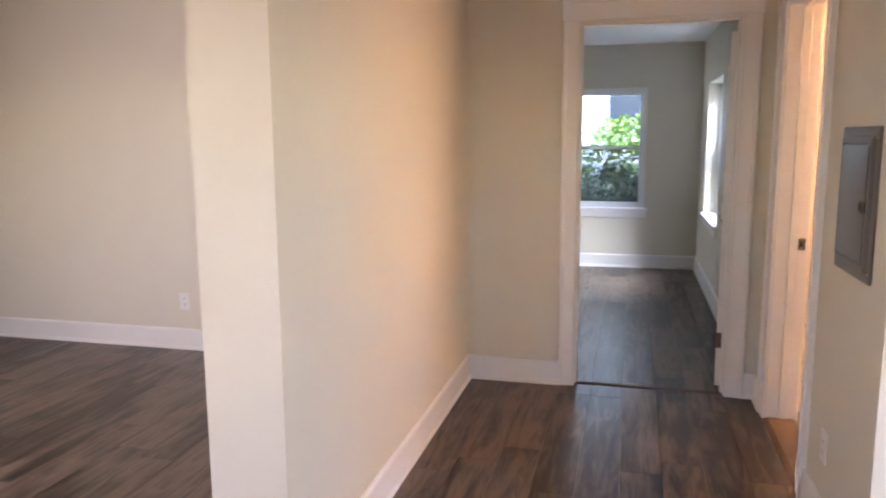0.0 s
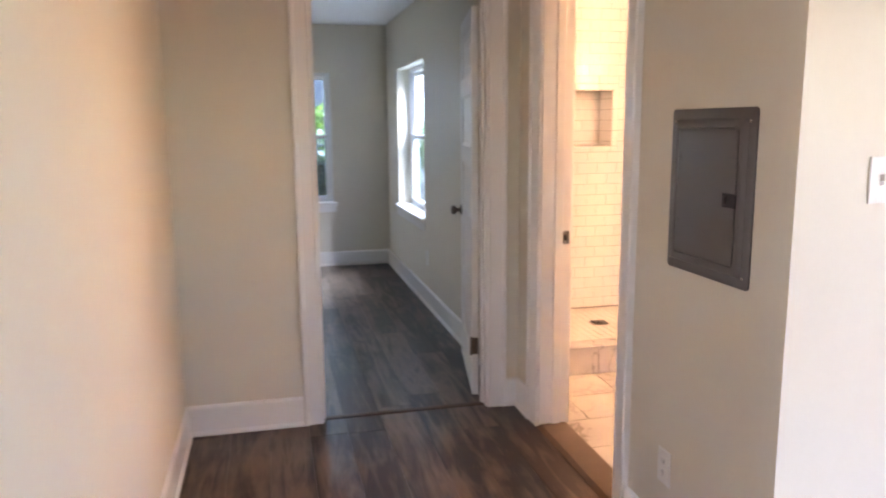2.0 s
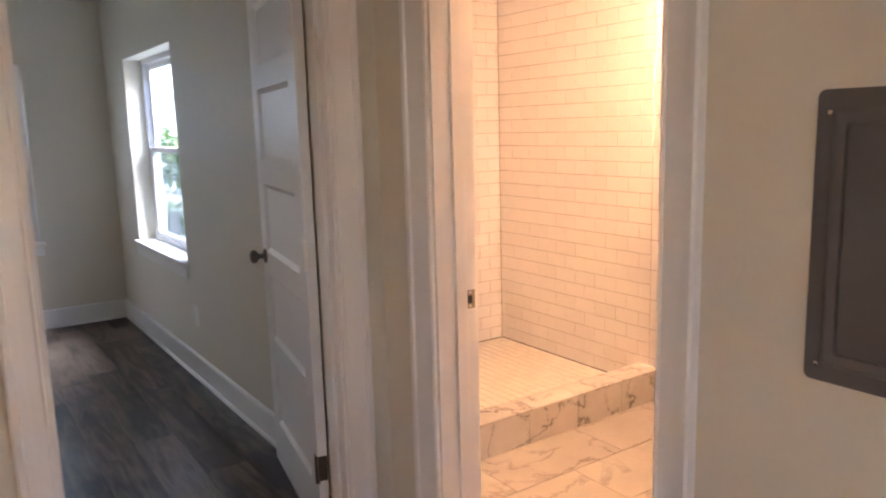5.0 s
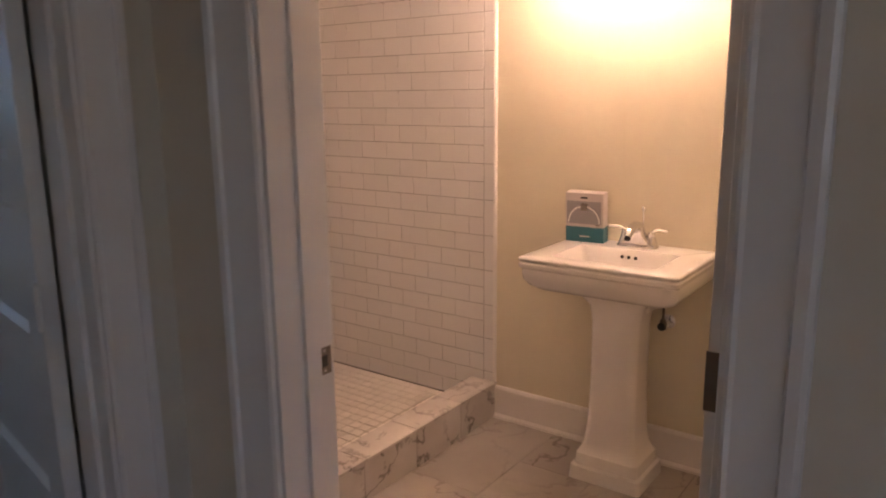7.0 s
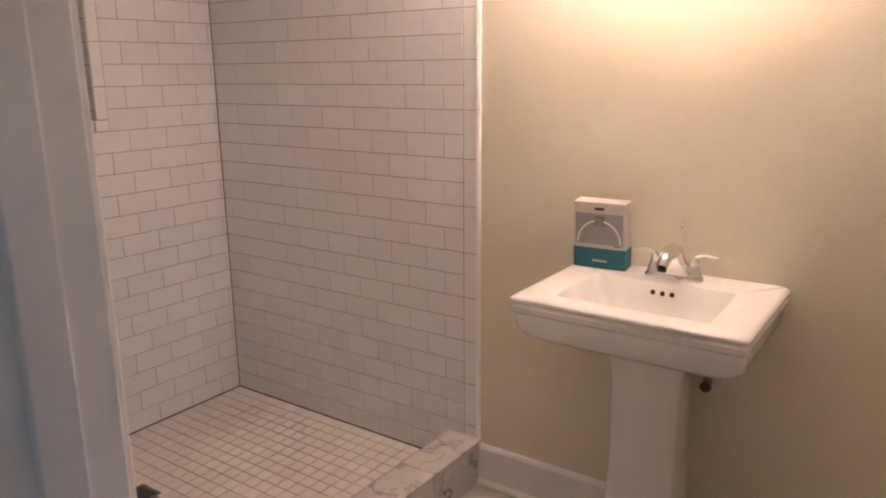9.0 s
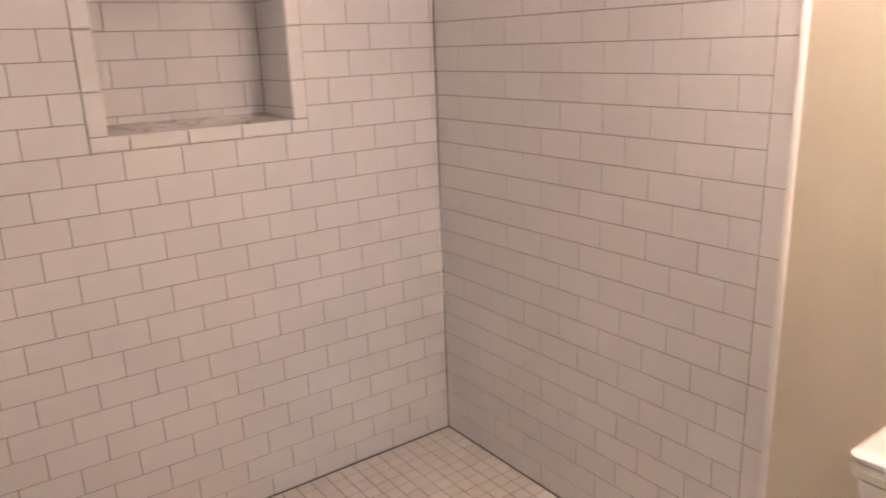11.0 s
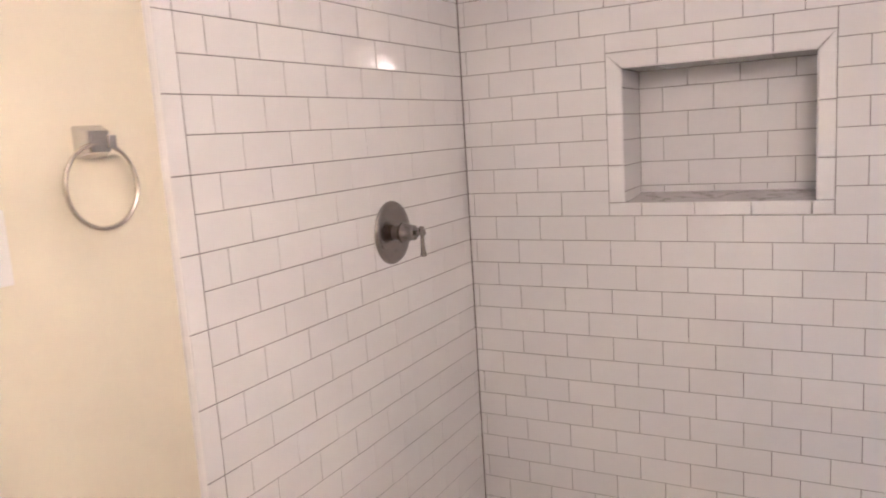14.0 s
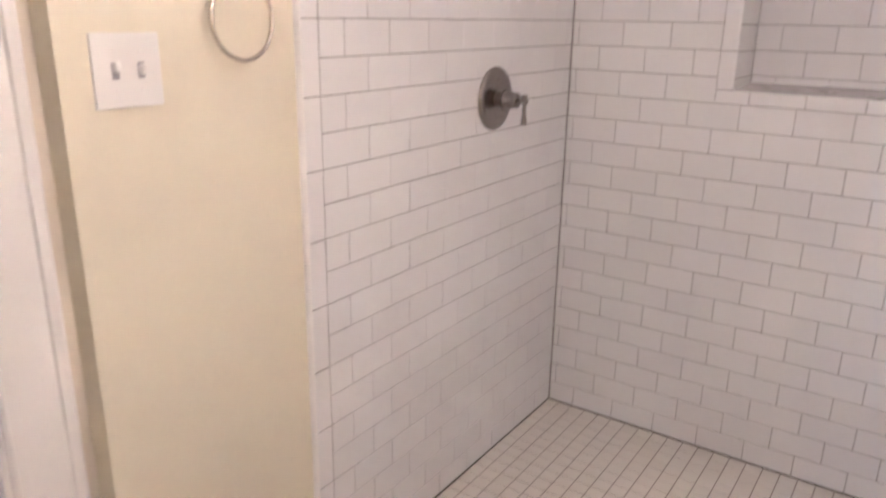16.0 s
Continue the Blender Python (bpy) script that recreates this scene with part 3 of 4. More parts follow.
# ---- windows ----
def window(name, axis, c_in, c_out, a0, a1, z0, z1, label):
    """c_in: the wall's inside face, c_out: its outside face."""
    o = root(name, (0, 0, 0), label, "window", kind="structure")
    s = 1 if c_out > c_in else -1

    def bx(n, q0, q1, u0, u1, v0, v1, material=VINYL, parent=o, bev=0.002):
        lo, hi = sorted((c_in + s * q0, c_in + s * q1))
        bm = box(lo, hi, u0, u1, v0, v1) if axis == "x" else box(u0, u1, lo, hi, v0, v1)
        return part(n, bm, material, parent, bevel=bev, segs=1)

    d = abs(c_out - c_in)
    f = d - 0.075
    bx("window_stool", -0.035, -0.002, a0 - 0.035, a1 + 0.035, z0 - 0.022, z0 + 0.008, WHITE, bev=0.005)
    bx("window_stool", -0.002, f, a0 + 0.001, a1 - 0.001, z0 + 0.001, z0 + 0.008, WHITE, bev=0)
    bx("window_apron", -0.016, -0.001, a0 - 0.02, a1 + 0.02, z0 - 0.095, z0 - 0.022, WHITE, bev=0.003)
    for u0, u1 in ((a0, a0 + 0.035), (a1 - 0.035, a1)):
        bx("frame_side", f, d, u0, u1, z0, z1)
    bx("frame_head", f, d, a0 + 0.035, a1 - 0.035, z1 - 0.035, z1), bx("frame_sill", f, d, a0 + 0.035, a1 - 0.035, z0, z0 + 0.03)
    mid = z0 + (z1 - z0) * 0.51
    for n, q, v0, v1 in (("lower_sash", f + 0.008, z0 + 0.03, mid + 0.018), ("upper_sash", f + 0.038, mid - 0.018, z1 - 0.035)):
        sa = bx(n, q, q + 0.028, a0 + 0.035, a0 + 0.065, v0, v1)
        bx("sash_stile", q, q + 0.028, a1 - 0.065, a1 - 0.035, v0, v1, parent=sa)
        bx("sash_rail", q, q + 0.028, a0 + 0.065, a1 - 0.065, v0, v0 + 0.036, parent=sa)
        bx("sash_rail", q, q + 0.028, a0 + 0.065, a1 - 0.065, v1 - 0.034, v1, parent=sa)
        g = bx("pane", q + 0.012, q + 0.016, a0 + 0.065, a1 - 0.065, v0 + 0.036, v1 - 0.034, GLASS, sa, bev=0)
        g.visible_shadow = False
    sc = bx("insect_screen", d - 0.006, d - 0.004, a0 + 0.035, a1 - 0.035, z0 + 0.03, mid, SCREEN, bev=0)
    sc.visible_shadow = False
    return o


window("window_north", "y", YB, YB + 0.15, -1.58, -0.77, 0.655, 1.960, "unseen white double-hung window added for daylight looking on a yard with shrubs")
window("window_east", "x", HX0, BX - 0.002, 0.70, 1.88, 0.685, 1.945, "unseen white double-hung window added for daylight in a deep painted reveal")
# These four windows are never seen; added to go with the fill lamps
window("added_window_south", "y", SY, SY - 0.15, -3.95, -2.45, 0.75, 2.1, "unseen white double-hung window added for daylight")
window("added_window_south", "y", SY, SY - 0.15, 0.25, 1.75, 0.75, 2.1, "unseen white double-hung window added for daylight")
window("window_east", "x", EX, EX + 0.12, -5.95, -4.65, 0.75, 2.1, "unseen white double-hung window added for daylight")
window("added_window_west", "x", WX, WX - 0.15, -5.3, -3.9, 0.75, 2.1, "unseen white double-hung window added for daylight")

# ---- outdoors ----
GZ = -0.55


def ground_sheet():
    bm = bmesh.new()
    xs = [-400, -60, -20, -8, -5.65, 2.12, 8, 20, 60, 400]
    ys = [-400, -60, -20, -7.75, 2.44, 8, 20, 60, 400]
    g = [[bm.verts.new((x, y, GZ)) for y in ys] for x in xs]
    for i in range(len(xs) - 1):
        for j in range(len(ys) - 1):
            bm.faces.new((g[i][j], g[i + 1][j], g[i + 1][j + 1], g[i][j + 1]))
    return bm


structure("ground", ground_sheet(), GROUND, "bare earth and grass of the yard")


def siding_house(name, x0, x1, y, z1, label, paint):
    o = root(name, (x0, y, GZ), label, "house")
    part("wall", box(0, x1 - x0, 0, 3.0, 0, z1 - GZ), paint, o)
    z = 0.25
    i = 0
    bm = bmesh.new()
    while z < z1 - GZ - 0.1:
        vs = [bm.verts.new(p) for p in ((0, -0.004, z + 0.2), (x1 - x0, -0.004, z + 0.2), (x1 - x0, -0.026, z), (0, -0.026, z), (0, -0.002, z), (x1 - x0, -0.002, z))]
        bm.faces.new((vs[0], vs[1], vs[2], vs[3])), bm.faces.new((vs[3], vs[2], vs[5], vs[4]))
        z += 0.2
    part("siding", bm, paint, o)
    return o


hs = siding_house("neighbour_house", -9.0, 3.0, 6.2, 5.2, "white sided house beyond the yard", SIDING)
w = part("window", box(7.72, 8.5, -0.05, 0.02, 2.05, 3.2), DGLASS, hs, "dark window of the house")
part("frame", box(7.60, 7.72, -0.07, 0.02, 1.95, 3.3), SIDING, w)


def shrub(name, x, y, w, h, d, z0, material, n, seed, label):
    rnd = random.Random(seed)
    o = root(name, (x, y, GZ), label, "shrub")
    st = bmesh.new()
    for _ in range(9):
        bx0 = rnd.uniform(-w * 0.25, w * 0.25)
        pts = [(bx0 * 0.5, 0, 0)]
        for k in range(1, 5):
            pts.append((bx0 * (0.5 + k * 0.35) + rnd.uniform(-0.08, 0.08), rnd.uniform(-0.12, 0.12) * k * d, h * 0.9 * k / 5))
        tube(pts, [0.022, 0.018, 0.014, 0.010, 0.006], 6, bm=st)
    part("stems", st, FENCEW, o)
    verts, faces = [], []
    lumps = [(rnd.uniform(-w / 2, w / 2), rnd.uniform(-d / 2, d / 2), rnd.uniform(z0, h * 0.85), rnd.uniform(0.18, 0.36)) for _ in range(26)]
    for i in range(n):
        cx, cy, cz, r = rnd.choice(lumps)
        a, b = rnd.uniform(0, 6.283), math.acos(rnd.uniform(-1, 1))
        rr = r * rnd.uniform(0.55, 1.1)
        p = Vector((cx + rr * math.sin(b) * math.cos(a), cy + rr * math.sin(b) * math.sin(a), max(0.05, cz + rr * math.cos(b) * 0.8)))
        s = rnd.uniform(0.028, 0.06)
        e = Euler((rnd.uniform(-1, 1), rnd.uniform(-1, 1), rnd.uniform(0, 6.28))).to_matrix()
        k = len(verts)
        for q in ((-s, 0, 0), (0, -s * 0.42, 0.004), (s, 0, 0), (0, s * 0.42, 0.004)):
            verts.append(p + e @ Vector(q))
        faces.append((k, k + 1, k + 2, k + 3))
    me = bpy.data.meshes.new("foliage")
    me.from_pydata(verts, [], faces)
    me.materials.append(material)
    f = new("foliage", me)
    f.parent = o
    f["kind"] = "stuff"
    return o


shrub("garden_shrub", -1.9, 4.9, 2.6, 2.45, 0.9, 0.9, LEAF, 9000, 3, "bright green leafy shrub in front of the sided house")
shrub("garden_shrub", -0.2, 5.1, 2.4, 2.45, 0.8, 0.9, LEAF, 8000, 4, "light green leafy shrub in front of the sided house")
shrub("low_bush", -1.5, 4.0, 2.6, 1.95, 0.6, 0.5, LEAFD, 9000, 5, "dark green bush below the window")
shrub("garden_shrub", 3.2, 6.6, 1.8, 2.0, 1.0, 0.5, LEAF, 6000, 6, "leafy green shrub beyond the side yard")


def yard_fence():
    o = root("yard_fence", (-3.4, 4.45, GZ), "weathered dark wooden fence behind the shrubs", "fence")
    for i in range(30):
        part("slat", box(i * 0.14, i * 0.14 + 0.115, -0.01, 0.012, 0, 1.18 + 0.03 * math.sin(i * 2.3)), FENCEW, o)
    part("rail", box(0, 4.2, 0.012, 0.05, 0.9, 0.98), FENCEW, o), part("rail", box(0, 4.2, 0.012, 0.05, 0.25, 0.33), FENCEW, o)


yard_fence()


# ---- sink ----
def sink():
    cy = -1.93
    o = root("pedestal_sink", (W + 0.008, cy, 0), "white porcelain pedestal sink with a rectangular basin against the wall", "sink")
    D, WD = 0.455, 0.585

    def sec(z, inset, back=0.0, r=0.02, front=None):
        fi = inset if front is None else front
        d = D - fi - back
        return [Vector((-back - d / 2 + x, y, z)) for x, y in rrect(WD - 2 * inset, d, r)]

    S = [sec(0.872, 0.004, r=0.016), sec(0.868, 0.0, r=0.018), sec(0.862, 0.0, r=0.018), sec(0.857, 0.005, r=0.018), sec(0.853, 0.005, r=0.018), sec(0.848, 0.0, r=0.02), sec(0.836, 0.001, r=0.02), sec(0.828, 0.010, r=0.02), sec(0.815, 0.008, r=0.025), sec(0.790, 0.010, r=0.03), sec(0.768, 0.024, r=0.035), sec(0.750, 0.052, r=0.04), sec(0.735, 0.095, r=0.045, front=0.10), sec(0.715, 0.150, r=0.045, front=0.17), sec(0.69, 0.178, r=0.045, front=0.215), sec(0.66, 0.19, r=0.04, front=0.24)]
    bm = bmesh.new()
    loft(S, bm, cap=(False, True))
    # deck and bowl
    z = 0.872
    bx0, bx1, by = -D + 0.062, -0.128, 0.192
    def ring(z, i, r):
        d, w_ = (bx1 - bx0) - 2 * i, 2 * by - 2 * i * 1.3
        c = (bx0 + bx1) / 2
        return [Vector((c + x, y, z)) for x, y in rrect(w_, d, r)]
    R = [sec(0.872, 0.004, r=0.016), sec(0.8745, 0.012, r=0.014), ring(0.874, 0.0, 0.02), ring(0.867, 0.003, 0.02), ring(0.83, 0.012, 0.026), ring(0.785, 0.026, 0.034), ring(0.762, 0.042, 0.036), ring(0.752, 0.062, 0.032), ring(0.748, 0.10, 0.02)]
    loft(R, bm, cap=(False, True))
    bmesh.ops.remove_doubles(bm, verts=bm.verts[:], dist=0.0005)
    part("basin", bm, PORC, o, smooth=True)
    P = []
    for zz, w_, d_, r in ((0.738, 0.33, 0.25, 0.05), (0.72, 0.275, 0.225, 0.045), (0.70, 0.235, 0.20, 0.04), (0.68, 0.205, 0.175, 0.04), (0.62, 0.185, 0.16, 0.035), (0.40, 0.180, 0.155, 0.03), (0.20, 0.190, 0.165, 0.028), (0.14, 0.205, 0.18, 0.026), (0.105, 0.235, 0.205, 0.022), (0.10, 0.245, 0.215, 0.02), (0.055, 0.250, 0.22, 0.02), (0.05, 0.275, 0.245, 0.018), (0.0, 0.285, 0.255, 0.018)):
        P.append([Vector((-0.185 + x, y, zz)) for x, y in rrect(w_, d_, r)])
    part("pedestal", loft(P), PORC, o, smooth=True)
    part("drain", lathe(((0.0, 0.751), (0.012, 0.7515), (0.018, 0.750), (0.023, 0.749), (0.024, 0.744)), 24, pose(-0.255, 0, 0)), CHROME, o, smooth=True)
    for dy in (-0.026, 0.0, 0.026):
        part("overflow_hole", lathe(((0, 0.001), (0.0065, 0.001), (0.0068, 0.0), (0.0068, -0.01)), 16, pose(-0.1375, dy, 0.846, 0, -76, 0)), DARK, o)
    return o


sink()


def faucet():
    o = root("faucet", (W - 0.066, -1.938, 0.8745), "polished chrome two-handle faucet on a white sink", "faucet")
    B = []
    for z, w_, d_, r in ((0, 0.158, 0.052, 0.025), (0.006, 0.160, 0.054, 0.026), (0.012, 0.154, 0.048, 0.023), (0.016, 0.146, 0.040, 0.02)):
        B.append([Vector((x, y, z)) for x, y in rrect(w_, d_, r, 7)])
    part("base", loft(B), CHROME, o, smooth=True)
    body = []
    for z, w_, d_, r, x in ((0.014, 0.142, 0.042, 0.020, 0), (0.022, 0.118, 0.042, 0.020, 0), (0.034, 0.088, 0.043, 0.021, -0.001), (0.050, 0.066, 0.045, 0.022, -0.003), (0.066, 0.056, 0.046, 0.022, -0.006), (0.080, 0.050, 0.044, 0.021, -0.010), (0.091, 0.040, 0.036, 0.017, -0.014), (0.097, 0.022, 0.020, 0.009, -0.016)):
        body.append([Vector((x + a, b, z)) for a, b in rrect(w_, d_, r, 7)])
    part("body", loft(body), CHROME, o, smooth=True)
    sp = bmesh.new()
    tube([(-0.012, 0, 0.074), (-0.030, 0, 0.083), (-0.052, 0, 0.083), (-0.076, 0, 0.076), (-0.096, 0, 0.064), (-0.104, 0, 0.054)], [0.022, 0.021, 0.019, 0.017, 0.015, 0.0135], 22, bm=sp)
    part("spout", sp, CHROME, o, smooth=True)
    part("aerator", lathe(((0.0, 0.002), (0.009, 0.002), (0.0115, 0.0), (0.0115, 0.008), (0.0, 0.009)), 20, pose(-0.107, 0, 0.044, 0, 25)), DARK, o, smooth=True)
    for s in (-1, 1):
        part("valve_body", lathe(((0.0235, 0.012), (0.021, 0.026), (0.0165, 0.040), (0.0135, 0.046), (0.0145, 0.050), (0.0145, 0.056), (0.011, 0.063), (0, 0.066)), 22, pose(0, s * 0.051, 0)), CHROME, o, smooth=True)
        part("handle", tube([(0, s * 0.051, 0.060), (-0.002, s * 0.062, 0.070), (-0.004, s * 0.080, 0.075), (-0.006, s * 0.104, 0.072), (-0.008, s * 0.116, 0.073)], [0.007, 0.006, 0.0045, 0.006, 0.003], 12), CHROME, o, smooth=True)
    part("lift_rod", tube([(0.016, -0.012, 0.02), (0.018, -0.012, 0.10), (0.014, -0.012, 0.135), (0.010, -0.013, 0.150), (0.008, -0.013, 0.156)], [0.003, 0.003, 0.004, 0.009, 0.004], 10), CHROME, o, smooth=True)


faucet()


def supply_valve():
    o = root("stop_valve", (W + 0.008, -2.045, 0.585), "small metal shut-off valve with a riser under the sink", "pipe valve")
    part("stub", tube([(0, 0, 0), (-0.06, 0, 0)], 0.008, 12), CHROME, o, smooth=True)
    part("escutcheon", lathe(((0, 0.006), (0.022, 0.004), (0.028, 0.0)), 22, pose(0, 0, 0, 0, -90)), CHROME, o, smooth=True)
    part("body", lathe(((0, -0.018), (0.012, -0.016), (0.013, 0.016), (0.009, 0.024), (0, 0.026)), 16, pose(-0.06, 0, 0)), BRONZE, o, smooth=True)
    part("handle", lathe(((0, 0.0), (0.014, 0.002), (0.016, 0.008), (0.012, 0.013), (0, 0.014)), 12, pose(-0.072, 0, -0.002, 0, -90)), DARK, o, smooth=True)
    part("riser", tube([(-0.06, 0, 0.02), (-0.062, 0, 0.07), (-0.075, 0.01, 0.13), (-0.085, 0.02, 0.20)], 0.005, 10), BRONZE, o, smooth=True)


supply_valve()


def towel_ring_box():
    o = root("towel_ring_box", (W - 0.050, -1.724, 0.8745), "white and teal retail box standing on the white sink", "box", rot=(0, -5, 4))
    w, d, h = 0.152, 0.052, 0.196
    part("carton", box(-d / 2, d / 2, -w / 2, w / 2, 0, h), WHITECARD, o, bevel=0.0015, segs=1)
    f = -d / 2
    part("teal_band", box(f - 0.0008, d / 2 + 0.0008, -w / 2 - 0.0008, w / 2 + 0.0008, 0.001, 0.062), TEAL, o, "teal band round the box")
    part("window_card", box(f - 0.0012, f - 0.0002, -w / 2 + 0.008, w / 2 - 0.006, 0.074, 0.164), GREYCARD, o, "grey window of the box")
    part("hang_hole", box(f - 0.0014, f, -0.014, 0.014, 0.174, 0.181), DARK, o)
    pts = [(f - 0.005, 0.062 * math.cos(a), 0.080 + 0.064 * math.sin(a)) for a in [math.pi * i / 20 for i in range(21)]]
    part("pictured_ring", tube(pts, 0.0024, 8), PLASTIC, o, smooth=True)
    part("pictured_mount", box(f - 0.010, f - 0.001, -0.014, 0.012, 0.128, 0.156), NICKEL, o, bevel=0.003)
    part("printed_bar", box(f - 0.0014, f - 0.0006, -0.022, 0.020, 0.022, 0.027), WHITECARD, o)
    part("printed_bar", box(f - 0.0014, f - 0.0006, -w / 2 + 0.014, -w / 2 + 0.032, 0.070, 0.073), BRONZE, o)


towel_ring_box()


# ---- shower fittings ----
def shower_valve():
    o = root("shower_valve", (0.0, -0.497, 1.245), "brushed nickel round shower valve with a lever on the tiled wall", "shower valve")
    part("plate", lathe(((0.090, -0.001), (0.090, 0.004), (0.086, 0.009), (0.078, 0.0115), (0.060, 0.0125), (0.045, 0.0105), (0.030, 0.0105), (0, 0.0105)), 48, pose(0, 0, 0, 0, 90)), NICKEL, o, smooth=True)
    part("neck", lathe(((0.0225, 0.010), (0.0225, 0.036), (0, 0.036)), 32, pose(0, 0, 0, 0, 90)), BRONZE, o, "dark metal neck of the valve", smooth=True)
    part("collar", lathe(((0.0, 0.034), (0.027, 0.034), (0.029, 0.037), (0.029, 0.042), (0.0265, 0.045), (0.025, 0.058), (0.0215, 0.066), (0.0215, 0.076), (0.018, 0.080), (0.0, 0.081)), 36, pose(0, 0, 0, 0, 90)), NICKEL, o, smooth=True)
    part("stem", lathe(((0.0075, 0.079), (0.0065, 0.086), (0.0065, 0.098), (0.0095, 0.100), (0.0095, 0.106), (0.006, 0.109), (0, 0.110)), 20, pose(0, 0, 0, 0, 90)), NICKEL, o, smooth=True)
    part("lever", tube([(0.099, 0.0, 0.018), (0.099, 0.0, 0.015), (0.099, 0.0, 0.006), (0.099, 0.0, -0.012), (0.099, 0.0, -0.034), (0.100, 0.0, -0.054), (0.100, 0, -0.064), (0.100, 0, -0.067)], [0.005, 0.0085, 0.0075, 0.0055, 0.0055, 0.0075, 0.0095, 0.007], 16), NICKEL, o, smooth=True)
    for z in (-0.055, 0.055):
        part("screw", lathe(((0, 0.0), (0.004, 0.0), (0.003, 0.0015), (0, 0.002)), 12, pose(0.0115, 0, z, 0, 90)), NICKEL, o)


shower_valve()


def towel_ring():
    o = root("towel_ring", (BX, -1.419, 1.536), "chrome towel ring hanging on the cream wall", "towel ring")
    m = []
    for x, s in ((0, 0.056), (0.008, 0.056), (0.014, 0.050), (0.030, 0.040), (0.034, 0.036)):
        m.append([Vector((x, y, z)) for y, z in [(a * s / 1.0, b * s / 1.0) for a, b in rrect(1, 1, 0.08, 3)]])
    part("mount", loft(m), SATIN, o, smooth=True)
    part("ring_holder", box(0.020, 0.038, 0.014, 0.028, -0.012, 0.010), SATIN, o, bevel=0.003)
    R = 0.072
    turn = Matrix.Rotation(radians(2), 3, "Z")
    pts = [Vector((0.030, -0.004, 0)) + turn @ Vector((0, R * math.sin(a), -R - 0.004 + R * math.cos(a))) for a in [2 * math.pi * i / 48 for i in range(48)]]
    part("ring", tube(pts, 0.0042, 10, closed=True), WARMNICKEL, o, smooth=True)


towel_ring()


def plate_with(name, loc, rot, w, h, kind, n, label):
    """A wall plate; local x points out of the wall, y along it."""
    o = root(name, loc, label, "light switch" if kind == "switch" else "power outlet", rot=rot)
    part("plate", box(0.0, 0.006, -w / 2, w / 2, -h / 2, h / 2), PLASTIC, o, bevel=0.003)
    for i in range(n):
        y = (i - (n - 1) / 2) * 0.046
        if kind == "switch":
            part("collar", box(0.0055, 0.0068, y - 0.006, y + 0.006, -0.013, 0.013), GREYCARD, o)
            part("toggle", box(0.005, 0.018, y - 0.0045, y + 0.0045, -0.004, 0.012, pose(0, 0, 0, 0, 12 if i else -12)), PLASTIC, o, bevel=0.0015, segs=1)
            for z in (-0.030, 0.030):
                part("screw", lathe(((0, 0.0), (0.003, 0.0), (0, 0.001)), 10, pose(0.006, y, z, 0, 90)), PLASTIC, o)
        else:
            for z in (-0.020, 0.020):
                part("socket_face", box(0.0055, 0.0075, y - 0.017, y + 0.017, z - 0.014, z + 0.014), PLASTIC, o, bevel=0.001, segs=1)
                for dy in (-0.006, 0.006):
                    part("slot", box(0.007, 0.0079, y + dy - 0.0012, y + dy + 0.0012, z - 0.001, z + 0.007), DARK, o)
                part("ground_hole", box(0.007, 0.0079, y - 0.002, y + 0.002, z - 0.009, z - 0.005), DARK, o)


plate_with("switch_plate", (BX, -1.645, 1.380), (0, 0, 0), 0.122, 0.118, "switch", 2, "white double light switch on the cream bathroom wall")
plate_with("switch_plate", (0.054, CORNER, 1.300), (0, 0, -90), 0.114, 0.114, "switch", 2, "white light switch on the pale wall beyond the corner")
plate_with("wall_outlet", (W + 0.009, -2.481, 1.076), (0, 0, 180), 0.073, 0.116, "outlet", 1, "white power outlet on the cream bathroom wall")
plate_with("wall_outlet", (HX0, -3.055, 0.337), (0, 0, 180), 0.073, 0.116, "outlet", 1, "white power outlet low on the beige hall wall")
plate_with("wall_outlet", (HX0, 0.60, 0.385), (0, 0, 180), 0.073, 0.116, "outlet", 1, "white power outlet low on the bedroom wall")
plate_with("wall_outlet", (-3.89, YL, 0.340), (0, 0, -90), 0.073, 0.116, "outlet", 1, "white power outlet on the living room wall")


